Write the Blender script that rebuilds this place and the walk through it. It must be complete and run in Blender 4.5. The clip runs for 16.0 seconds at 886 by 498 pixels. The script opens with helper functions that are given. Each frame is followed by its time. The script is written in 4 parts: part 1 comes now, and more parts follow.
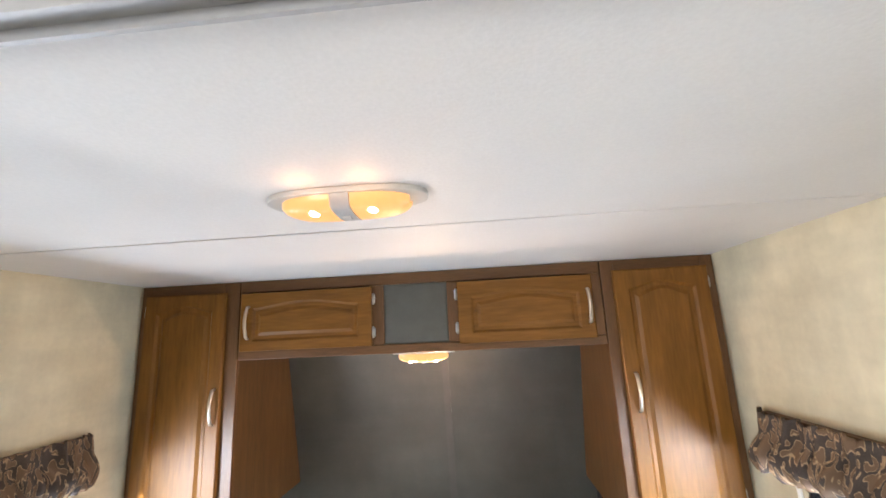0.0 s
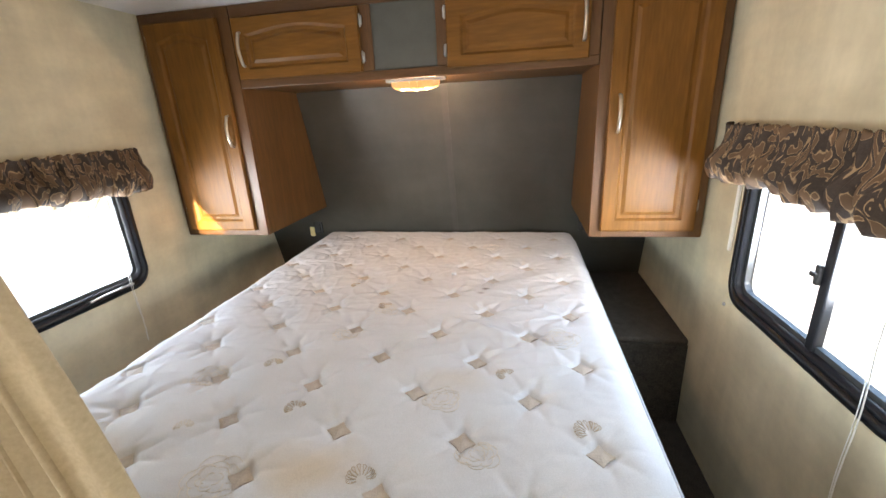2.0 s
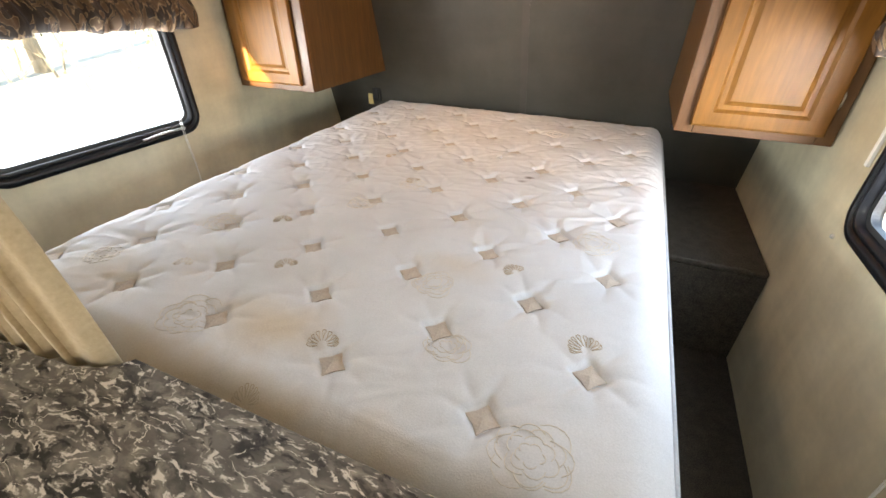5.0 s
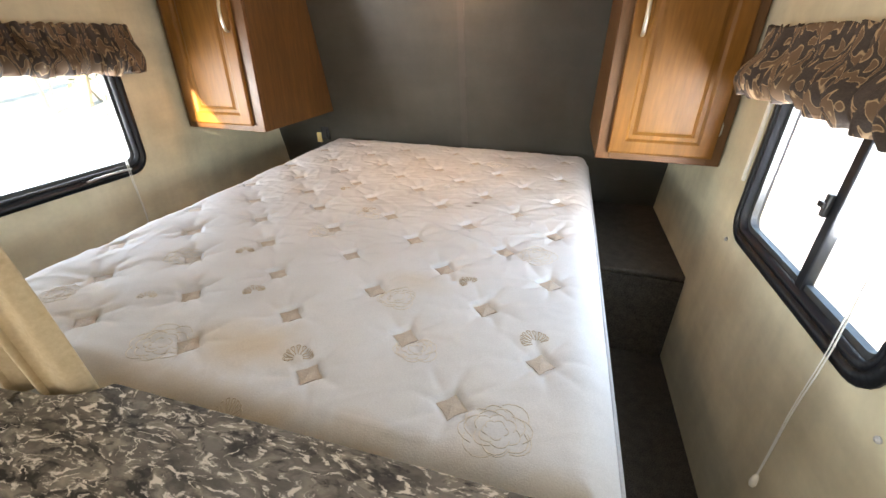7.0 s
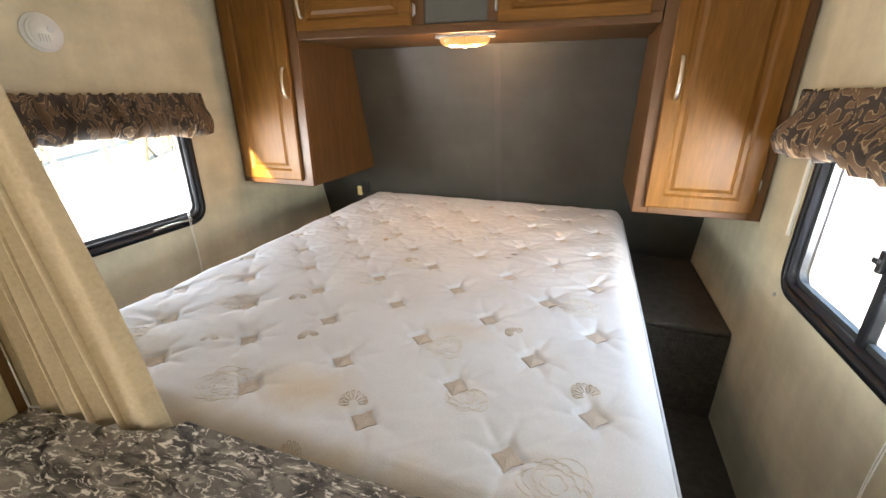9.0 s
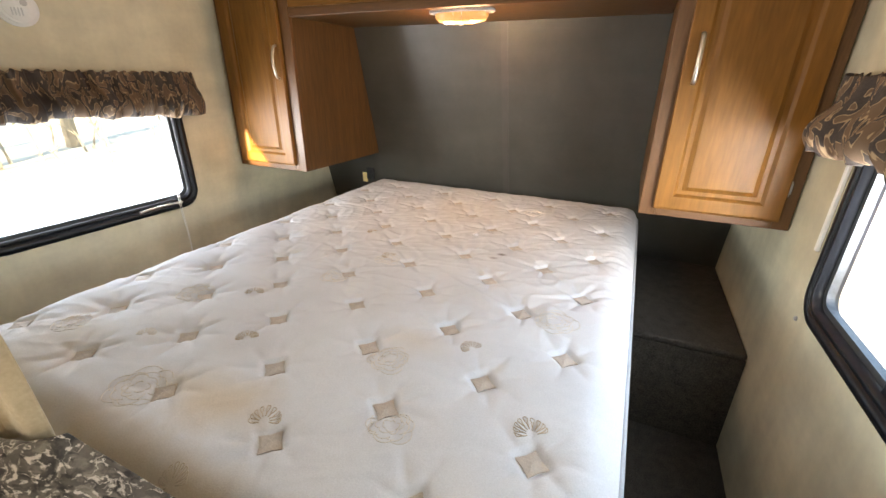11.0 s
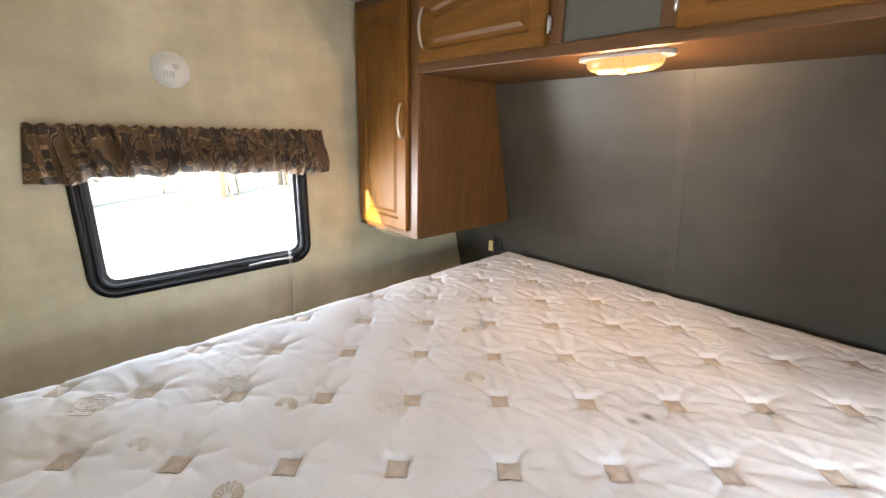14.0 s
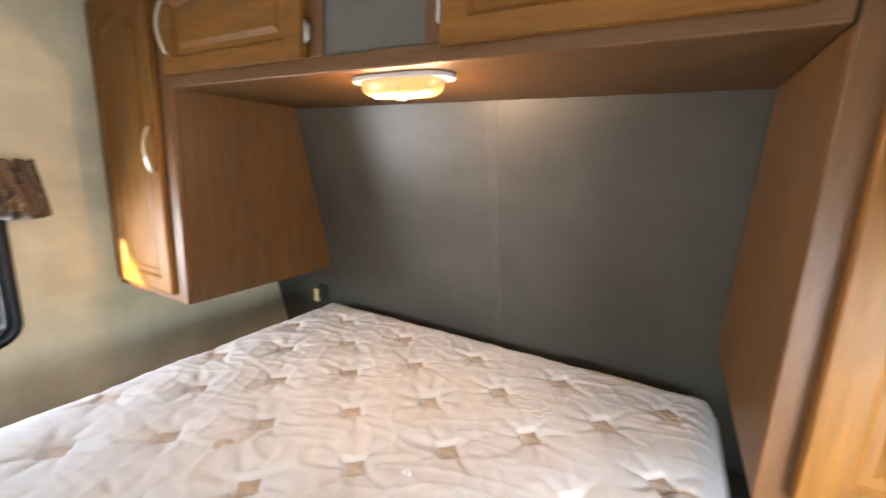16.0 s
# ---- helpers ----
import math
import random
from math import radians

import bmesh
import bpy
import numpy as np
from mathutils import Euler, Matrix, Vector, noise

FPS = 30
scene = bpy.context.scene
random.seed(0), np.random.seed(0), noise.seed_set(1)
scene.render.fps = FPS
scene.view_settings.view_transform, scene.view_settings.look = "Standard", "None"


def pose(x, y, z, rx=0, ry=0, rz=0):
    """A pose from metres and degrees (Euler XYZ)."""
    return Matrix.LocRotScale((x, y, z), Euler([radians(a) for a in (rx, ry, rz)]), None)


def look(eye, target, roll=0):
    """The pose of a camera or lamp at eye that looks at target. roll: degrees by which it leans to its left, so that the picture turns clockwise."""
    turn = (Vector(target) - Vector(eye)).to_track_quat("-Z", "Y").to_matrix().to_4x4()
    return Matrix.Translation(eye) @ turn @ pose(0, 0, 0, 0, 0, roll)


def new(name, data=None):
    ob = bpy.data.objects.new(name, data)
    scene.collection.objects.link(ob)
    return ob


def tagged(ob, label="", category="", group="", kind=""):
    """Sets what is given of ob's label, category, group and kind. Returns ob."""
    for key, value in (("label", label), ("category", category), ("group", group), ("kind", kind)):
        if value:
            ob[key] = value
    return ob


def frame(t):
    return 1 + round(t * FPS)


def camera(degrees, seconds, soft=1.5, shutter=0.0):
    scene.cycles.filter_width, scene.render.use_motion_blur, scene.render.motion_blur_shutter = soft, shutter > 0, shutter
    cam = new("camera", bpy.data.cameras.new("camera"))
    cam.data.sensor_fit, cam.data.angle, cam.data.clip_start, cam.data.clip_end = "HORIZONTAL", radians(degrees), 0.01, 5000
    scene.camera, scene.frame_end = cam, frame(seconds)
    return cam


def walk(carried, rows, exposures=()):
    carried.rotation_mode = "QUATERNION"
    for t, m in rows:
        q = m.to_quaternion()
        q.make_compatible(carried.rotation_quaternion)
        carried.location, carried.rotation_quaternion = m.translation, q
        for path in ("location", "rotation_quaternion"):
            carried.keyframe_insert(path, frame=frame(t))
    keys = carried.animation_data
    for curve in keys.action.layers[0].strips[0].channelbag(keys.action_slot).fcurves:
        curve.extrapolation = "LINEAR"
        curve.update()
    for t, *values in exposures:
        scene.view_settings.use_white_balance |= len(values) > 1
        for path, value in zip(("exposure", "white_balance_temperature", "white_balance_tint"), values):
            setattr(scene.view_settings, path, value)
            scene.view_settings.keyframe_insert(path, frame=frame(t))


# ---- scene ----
cam = camera(94.5, 16.0, soft=1.5, shutter=0.2)
EXPOSURES = [(0.0, 3.82, 5850, 10), (1.5, 3.54, 6050, 10), (3.0, 3.62, 6650, 10), (9.2, 3.52, 6600, 10), (13.0, 3.6, 6500, 10), (16.0, 3.86, 6200, 10)]
METRES, EYE, TILT, LEAN, TURN = 2.36, 1.70, 0.0, 0.0, 4.4
ROWS = [
    (0.0, 0.0, 0.0, 0.0, 0.55, 11.5, 2.72),
    (0.5, -0.0012, 0.004, -0.0079, -3.41, 8.25, 4.02),
    (1.0, 0.0241, -0.0053, -0.0266, -0.89, 2.48, 4.35),
    (1.5, 0.0716, -0.0313, -0.0834, 5.7, -10.83, 2.8),
    (2.0, 0.0883, -0.0411, -0.1005, 5.78, -18.06, 2.7),
    (2.5, 0.0817, -0.0414, -0.1155, 11.21, -22.78, 4.16),
    (3.0, 0.0571, 0.009, -0.124, 18.56, -25.55, 4.06),
    (3.5, 0.0616, 0.0308, -0.1183, 29.34, -25.56, 3.66),
    (4.0, 0.1053, 0.0288, -0.1315, 35.48, -28.48, 1.37),
    (4.5, 0.1463, 0.033, -0.1482, 25.46, -32.93, 0.49),
    (7.0, 0.155, -0.0208, -0.1418, 11.38, -27.74, -0.46),
    (7.5, 0.1589, -0.0317, -0.1385, 9.79, -26.03, 0.61),
    (8.0, 0.1479, -0.0417, -0.1346, 14.53, -20.8, 2.99),
    (8.5, 0.135, -0.0463, -0.1299, 14.51, -18.24, 0.86),
    (9.0, 0.1328, -0.0432, -0.1333, 14.83, -20.79, 0.15),
    (11.5, 0.2074, 0.0476, -0.1374, 21.67, -22.69, -0.67),
    (12.0, 0.2006, 0.0519, -0.1361, 23.45, -21.5, -0.87),
    (12.5, 0.1735, 0.0739, -0.1365, 25.9, -19.22, -0.48),
    (13.0, 0.1419, 0.1012, -0.1227, 28.33, -14.65, -1.65),
    (13.5, 0.1543, 0.1616, -0.1197, 39.04, -13.77, -0.15),
    (14.0, 0.1565, 0.2326, -0.1284, 41.84, -15.97, -1.5),
    (14.5, 0.1411, 0.2966, -0.1289, 41.93, -17.45, -3.01),
    (15.0, 0.1499, 0.3612, -0.1261, 48.6, -14.94, -1.26),
    (15.5, 0.1505, 0.3907, -0.1232, 45.96, -14.75, -0.54),
    (16.0, 0.1788, 0.4137, -0.1155, 25.02, -11.7, -2.27),
]
walk(cam, [(t, pose(0, 0, EYE, TILT, LEAN, TURN) @ pose(METRES * x, METRES * y, METRES * z, 90 + pitch, roll, yaw)) for t, x, y, z, yaw, pitch, roll in ROWS], EXPOSURES)

# ---- light ----
SUN_DIR = Vector((-0.76, 1.0, -0.43)).normalized()
world = bpy.data.worlds.new("sky")
scene.world = world
world.use_nodes = True
wn = world.node_tree
sky = wn.nodes.new("ShaderNodeTexSky")
sky.sky_type = "NISHITA"
sky.sun_disc = False
sky.sun_elevation = math.asin(-SUN_DIR.z)
sky.sun_rotation = math.atan2(-SUN_DIR.x, -SUN_DIR.y)
wn.links.new(sky.outputs[0], wn.nodes["Background"].inputs[0])
wn.nodes["Background"].inputs[1].default_value = 0.15
sun_data = bpy.data.lights.new("sun", "SUN")
sun_data.energy, sun_data.angle, sun_data.color = 5.0, radians(0.5), (1.0, 0.86, 0.66)
sun = new("sun", sun_data)
sun.matrix_world = look((0, 0, 30), Vector((0, 0, 30)) + SUN_DIR)


def opening_light(name, x, y, z, wide, high, way, watts, drop=0.0, spread=180.0, color=(0.90, 0.95, 1.0)):
    """An area lamp set in a side wall's opening, in place of daylight."""
    d = bpy.data.lights.new(name, "AREA")
    d.shape, d.size, d.size_y, d.energy, d.color = "RECTANGLE", wide, high, watts, color
    d.spread = radians(spread)
    new(name, d).matrix_world = look((x, y, z), (x + way, y, z - drop))


opening_light("daylight_east", 1.018, 1.075, 1.12, 0.66, 0.30, -1, 0.88, 0.0, 180, (0.74, 0.87, 1.0))
opening_light("daylight_west", -1.563, 1.0375, 0.92, 0.75, 0.19, 1, 1.1, 0.0, 180)


def door_strip_lamps(name, x, way, watts):
    """Four added strip lamps outside a side window, turned to brighten the wardrobe doors."""
    for k in range(4):
        d = bpy.data.lights.new(name, "AREA")
        d.shape, d.size, d.size_y, d.energy, d.color = "RECTANGLE", 0.10, 0.24, watts / 4, (0.95, 0.97, 1.0)
        d.spread = radians(80)
        p = Vector((x, 0.82 + 0.155 * k, 1.06))
        new(name, d).matrix_world = look(p, p + Vector((way * 0.5, 0.87, 0.02)))


door_strip_lamps("door_strip_east", 1.075, -1, 0.36)
door_strip_lamps("door_strip_west", -1.62, 1, 0.30)
# Added fill lamp behind the camera, brightening ceiling, counter and the bed's foot.
opening_light("rear_fill", -1.56, -1.9, 1.22, 1.38, 0.84, 1, 5.6, -0.4, 160, (1.0, 0.94, 0.88))


# ---- materials ----
def mat(name, color, rough=0.6, metal=0.0, vary=0.12, scale=6.0, fine=80.0, bump=0.1, stretch=(1, 1, 1), spec=0.5, tint=None, fine_mix=0.5):
    """A surface with colour variation at two scales and a fine relief, in object metres."""
    m = bpy.data.materials.new(name)
    m.use_nodes = True
    t = m.node_tree
    n, l = t.nodes, t.links
    b = n["Principled BSDF"]
    b.inputs["Roughness"].default_value, b.inputs["Metallic"].default_value = rough, metal
    b.inputs["Specular IOR Level"].default_value = spec
    co = n.new("ShaderNodeTexCoord")
    mp = n.new("ShaderNodeMapping")
    mp.inputs["Scale"].default_value = stretch
    l.new(co.outputs["Object"], mp.inputs[0])
    a = n.new("ShaderNodeTexNoise")
    a.inputs["Scale"].default_value, a.inputs["Detail"].default_value = scale, 4.0
    f = n.new("ShaderNodeTexNoise")
    f.inputs["Scale"].default_value, f.inputs["Detail"].default_value = fine, 3.0
    for q in (a, f):
        l.new(mp.outputs[0], q.inputs["Vector"])
    mx = n.new("ShaderNodeMix")
    mx.inputs[0].default_value = fine_mix
    l.new(a.outputs["Fac"], mx.inputs[2])
    l.new(f.outputs["Fac"], mx.inputs[3])
    r = n.new("ShaderNodeValToRGB")
    c2 = tint or tuple(min(1.0, c * (1 + vary * 1.6)) for c in color)
    c1 = tuple(c * (1 - vary * 1.6) for c in color)
    r.color_ramp.elements[0].position, r.color_ramp.elements[1].position = 0.3, 0.7
    r.color_ramp.elements[0].color, r.color_ramp.elements[1].color = (*c1, 1), (*c2, 1)
    l.new(mx.outputs[0], r.inputs[0])
    l.new(r.outputs[0], b.inputs["Base Color"])
    if bump:
        bp = n.new("ShaderNodeBump")
        bp.inputs["Strength"].default_value, bp.inputs["Distance"].default_value = bump, 0.004
        l.new(f.outputs["Fac"], bp.inputs["Height"])
        l.new(bp.outputs[0], b.inputs["Normal"])
    return m


def wallpaper(name, color, color2, rough=0.55):
    """Vinyl wallpaper: brushed linen strokes both ways over soft blotches."""
    m = mat(name, color, rough, vary=0.1, scale=3.0, fine=60, bump=0.025, tint=color2, fine_mix=0.15)
    t = m.node_tree
    n, l = t.nodes, t.links
    b = n["Principled BSDF"]
    co = n["Texture Coordinate"]
    base = b.inputs["Base Color"].links[0].from_socket
    prev = base
    for st, sc in (((11, 11, 2.5), 1.2), ((2.5, 2.5, 12), 1.2), ((7, 7, 9), 1.0)):
        mp = n.new("ShaderNodeMapping")
        mp.inputs["Scale"].default_value = st
        l.new(co.outputs["Object"], mp.inputs[0])
        q = n.new("ShaderNodeTexNoise")
        q.inputs["Scale"].default_value, q.inputs["Detail"].default_value = sc, 3
        l.new(mp.outputs[0], q.inputs["Vector"])
        r = n.new("ShaderNodeMapRange")
        r.inputs[1].default_value, r.inputs[2].default_value = 0.3, 0.7
        r.inputs[3].default_value, r.inputs[4].default_value = 0.94, 1.05
        l.new(q.outputs["Fac"], r.inputs[0])
        x = n.new("ShaderNodeMix")
        x.data_type, x.blend_type = "RGBA", "MULTIPLY"
        x.inputs[0].default_value = 1.0
        l.new(prev, x.inputs[6])
        l.new(r.outputs[0], x.inputs[7])
        prev = x.outputs[2]
    l.new(prev, b.inputs["Base Color"])
    return m


def marble(name):
    """Dark marbled laminate: crushed dark stones in grey-brown ground with broken pale veins."""
    m = bpy.data.materials.new(name)
    m.use_nodes = True
    n, l = m.node_tree.nodes, m.node_tree.links
    b = n["Principled BSDF"]
    b.inputs["Roughness"].default_value = 0.24
    co = n.new("ShaderNodeTexCoord")
    mp = n.new("ShaderNodeMapping")
    mp.inputs["Rotation"].default_value = (0, 0, 0.6)
    mp.inputs["Scale"].default_value = (0.85, 1.9, 1.0)
    l.new(co.outputs["Object"], mp.inputs[0])
    w = n.new("ShaderNodeTexNoise")
    w.inputs["Scale"].default_value, w.inputs["Detail"].default_value = 14, 5
    l.new(mp.outputs[0], w.inputs["Vector"])
    ad = n.new("ShaderNodeMix")
    ad.data_type, ad.blend_type = "RGBA", "LINEAR_LIGHT"
    ad.inputs[0].default_value = 0.05
    l.new(mp.outputs[0], ad.inputs[6])
    l.new(w.outputs["Color"], ad.inputs[7])

    def noisy(scale, detail, lo, hi):
        q = n.new("ShaderNodeTexNoise")
        q.inputs["Scale"].default_value, q.inputs["Detail"].default_value = scale, detail
        l.new(ad.outputs[2], q.inputs["Vector"])
        r = n.new("ShaderNodeMapRange")
        r.inputs[1].default_value, r.inputs[2].default_value = lo, hi
        l.new(q.outputs["Fac"], r.inputs[0])
        return r.outputs[0]

    def mixed(fac, a, color):
        x = n.new("ShaderNodeMix")
        x.data_type = "RGBA"
        l.new(fac, x.inputs[0])
        if isinstance(a, tuple):
            x.inputs[6].default_value = (*a, 1)
        else:
            l.new(a, x.inputs[6])
        x.inputs[7].default_value = (*color, 1)
        return x.outputs[2]

    # dark long stones in a grey ground, flecked with cream
    col = mixed(noisy(13, 9, 0.36, 0.64), (0.03, 0.028, 0.026), (0.165, 0.148, 0.128))
    col = mixed(noisy(27, 9, 0.50, 0.72), col, (0.30, 0.265, 0.22))
    col = mixed(noisy(58, 10, 0.56, 0.64), col, (0.62, 0.56, 0.49))
    col = mixed(noisy(34, 7, 0.56, 0.66), col, (0.03, 0.027, 0.026))
    for sc, wid, gate in ((13, 0.014, 0.56), (30, 0.035, 0.57)):
        v = n.new("ShaderNodeTexVoronoi")
        v.feature = "DISTANCE_TO_EDGE"
        v.inputs["Scale"].default_value = sc
        l.new(ad.outputs[2], v.inputs["Vector"])
        r = n.new("ShaderNodeMapRange")
        r.inputs[1].default_value, r.inputs[2].default_value = wid * 0.4, wid
        r.inputs[3].default_value, r.inputs[4].default_value = 1.0, 0.0
        l.new(v.outputs["Distance"], r.inputs[0])
        mu = n.new("ShaderNodeMath")
        mu.operation = "MULTIPLY"
        l.new(r.outputs[0], mu.inputs[0])
        l.new(noisy(sc * 1.1, 2, gate, gate + 0.06), mu.inputs[1])
        col = mixed(mu.outputs[0], col, (0.62, 0.56, 0.48))
    l.new(col, b.inputs["Base Color"])
    return m


def leaf_print(name):
    """Valance cloth: dark brown with large leaves outlined in cream and taupe fills."""
    m = mat(name, (0.045, 0.027, 0.017), 0.75, vary=0.2, scale=30, fine=300, bump=0.15, tint=(0.07, 0.048, 0.036))
    t = m.node_tree
    n, l = t.nodes, t.links
    b = n["Principled BSDF"]
    co = n["Texture Coordinate"]
    base = b.inputs["Base Color"].links[0].from_socket
    w = n.new("ShaderNodeTexNoise")
    w.inputs["Scale"].default_value = 9
    l.new(co.outputs["UV"], w.inputs["Vector"])
    ad = n.new("ShaderNodeMix")
    ad.data_type, ad.blend_type = "RGBA", "ADD"
    ad.inputs[0].default_value = 0.22
    l.new(co.outputs["UV"], ad.inputs[6])
    l.new(w.outputs["Color"], ad.inputs[7])
    cn = n.new("ShaderNodeTexNoise")
    cn.inputs["Scale"].default_value, cn.inputs["Detail"].default_value, cn.inputs["Distortion"].default_value = 12, 0.3, 1.5
    l.new(ad.outputs[2], cn.inputs["Vector"])
    k = n.new("ShaderNodeMath")
    k.operation = "MULTIPLY"
    k.inputs[1].default_value = 5.0
    l.new(cn.outputs["Fac"], k.inputs[0])
    fr = n.new("ShaderNodeMath")
    fr.operation = "PINGPONG"
    fr.inputs[1].default_value = 0.5
    l.new(k.outputs[0], fr.inputs[0])
    r = n.new("ShaderNodeMapRange")
    r.inputs[1].default_value, r.inputs[2].default_value = 0.04, 0.085
    r.inputs[3].default_value, r.inputs[4].default_value = 1.0, 0.0
    l.new(fr.outputs[0], r.inputs[0])
    hf = n.new("ShaderNodeMath")
    hf.operation = "MODULO"
    hf.inputs[1].default_value = 2.0
    l.new(k.outputs[0], hf.inputs[0])
    th = n.new("ShaderNodeMath")
    th.operation = "GREATER_THAN"
    th.inputs[1].default_value = 1.0
    l.new(hf.outputs[0], th.inputs[0])
    x = n.new("ShaderNodeMix")
    x.data_type = "RGBA"
    x.inputs[7].default_value = (0.14, 0.082, 0.042, 1)
    l.new(th.outputs[0], x.inputs[0])
    l.new(base, x.inputs[6])
    y = n.new("ShaderNodeMix")
    y.data_type = "RGBA"
    y.inputs[7].default_value = (0.36, 0.24, 0.13, 1)
    l.new(r.outputs[0], y.inputs[0])
    l.new(x.outputs[2], y.inputs[6])
    l.new(y.outputs[2], b.inputs["Base Color"])
    return m


def glow(name, color, strength):
    m = mat(name, tuple(c * 0.4 for c in color), 0.3, vary=0.05)
    b = m.node_tree.nodes["Principled BSDF"]
    b.inputs["Emission Color"].default_value = (*color, 1)
    b.inputs["Emission Strength"].default_value = strength
    return m


def clear_glass(name):
    m = bpy.data.materials.new(name)
    m.use_nodes = True
    n, l = m.node_tree.nodes, m.node_tree.links
    tr, gl = n.new("ShaderNodeBsdfTransparent"), n.new("ShaderNodeBsdfGlossy")
    gl.inputs["Roughness"].default_value = 0.03
    mx = n.new("ShaderNodeMixShader")
    mx.inputs[0].default_value = 0.05
    l.new(tr.outputs[0], mx.inputs[1])
    l.new(gl.outputs[0], mx.inputs[2])
    l.new(mx.outputs[0], n["Material Output"].inputs[0])
    return m


M_WALL = wallpaper("cream_wallpaper", (0.585, 0.525, 0.37), (0.70, 0.64, 0.47))
M_HEAD = wallpaper("taupe_wallpaper", (0.052, 0.052, 0.045), (0.068, 0.067, 0.058), 0.40)
M_CEIL = mat("ceiling_vinyl", (0.78, 0.77, 0.76), 0.6, vary=0.03, scale=4, fine=180, bump=0.12)
M_WOOD = mat("honey_wood", (0.158, 0.064, 0.0085), 0.46, vary=0.08, scale=5, fine=20, bump=0.015, stretch=(6, 6, 0.7), spec=0.3, tint=(0.23, 0.097, 0.0145), fine_mix=0.35)
M_WOODX = mat("honey_wood_across", (0.158, 0.064, 0.0085), 0.46, vary=0.08, scale=5, fine=20, bump=0.015, stretch=(0.7, 6, 6), spec=0.3, tint=(0.23, 0.097, 0.0145), fine_mix=0.35)
M_FRAME = mat("brown_wood_frame", (0.105, 0.045, 0.011), 0.46, vary=0.15, scale=5, fine=30, bump=0.04, stretch=(6, 6, 0.7), tint=(0.155, 0.068, 0.022))
M_FRAMEX = mat("brown_wood_rail", (0.105, 0.045, 0.011), 0.46, vary=0.15, scale=5, fine=30, bump=0.04, stretch=(0.7, 6, 6), tint=(0.155, 0.068, 0.022))
M_SIDE = mat("reddish_wood_panel", (0.076, 0.036, 0.0105), 0.44, vary=0.2, scale=5, fine=22, bump=0.02, stretch=(5, 5, 0.5), tint=(0.122, 0.060, 0.017))
M_NICKEL = mat("nickel", (0.62, 0.55, 0.46), 0.32, 1.0, vary=0.05, bump=0.02)
M_CHROME = mat("dull_chrome", (0.6, 0.6, 0.6), 0.3, 1.0, vary=0.05, bump=0.02)
M_TICK = mat("mattress_ticking", (0.57, 0.565, 0.575), 0.85, vary=0.05, scale=5, fine=350, bump=0.15, spec=0.15, tint=(0.66, 0.655, 0.665))


def stain_and_warmth(m, blobs, color):
    """Faint dried stains with ragged rims at places on the cloth, and painted lamp warmth."""
    n, l = m.node_tree.nodes, m.node_tree.links
    b = n["Principled BSDF"]
    co = n["Texture Coordinate"]
    q = n.new("ShaderNodeTexNoise")
    q.inputs["Scale"].default_value, q.inputs["Detail"].default_value = 7, 4
    l.new(co.outputs["Object"], q.inputs["Vector"])
    prev = b.inputs["Base Color"].links[0].from_socket
    for (x, y, rx, ry, amount) in blobs:
        mp = n.new("ShaderNodeMapping")
        mp.inputs["Location"].default_value = (-x / rx, -y / ry, 0)
        mp.inputs["Scale"].default_value = (1 / rx, 1 / ry, 0)
        l.new(co.outputs["Object"], mp.inputs[0])
        ln = n.new("ShaderNodeVectorMath")
        ln.operation = "LENGTH"
        l.new(mp.outputs[0], ln.inputs[0])
        ad = n.new("ShaderNodeMath")
        ad.operation = "MULTIPLY_ADD"
        ad.inputs[1].default_value = 1.6
        l.new(q.outputs["Fac"], ad.inputs[0])
        l.new(ln.outputs["Value"], ad.inputs[2])
        r = n.new("ShaderNodeMapRange")
        r.inputs[1].default_value, r.inputs[2].default_value = 0.9, 1.9
        r.inputs[3].default_value, r.inputs[4].default_value = amount, 0.0
        l.new(ad.outputs[0], r.inputs[0])
        x_ = n.new("ShaderNodeMix")
        x_.data_type, x_.blend_type = "RGBA", "MULTIPLY"
        x_.inputs[7].default_value = (*color, 1)
        l.new(r.outputs[0], x_.inputs[0])
        l.new(prev, x_.inputs[6])
        prev = x_.outputs[2]
    l.new(prev, b.inputs["Base Color"])


# The last blob paints the head lamp's warm cast into the ticking.
stain_and_warmth(M_TICK, ((-0.22, 0.53, 0.16, 0.10, 0.7), (-0.25, 0.36, 0.75, 0.08, 0.8), (-0.75, 0.50, 0.2, 0.15, 0.3), (0.05, 0.88, 0.12, 0.06, 0.35), (-0.2, 1.95, 0.5, 0.25, 0.12)), (0.86, 0.68, 0.44))
stain_and_warmth(M_TICK, ((0.08, 1.505, 0.022, 0.018, 0.9), (0.064, 1.46, 0.02, 0.016, 0.7), (-0.05, 0.825, 0.02, 0.012, 0.8)), (0.25, 0.2, 0.17))
M_TUFT = mat("tan_tuft", (0.50, 0.44, 0.375), 0.8, vary=0.12, scale=40, fine=300, bump=0.3, tint=(0.57, 0.505, 0.435))
M_STITCH = mat("beige_stitch", (0.42, 0.35, 0.26), 0.8, vary=0.15, scale=40, fine=300, bump=0.2)
M_STITCH_PALE = mat("pale_stitch", (0.60, 0.55, 0.48), 0.8, vary=0.1, scale=40, fine=300, bump=0.2)
M_PIPING = mat("grey_piping", (0.42, 0.42, 0.43), 0.7, vary=0.1, scale=20, fine=200)
M_CARPET = mat("grey_brown_carpet", (0.036, 0.031, 0.026), 0.95, vary=0.4, scale=30, fine=240, bump=1.0, tint=(0.095, 0.083, 0.068), fine_mix=0.7)
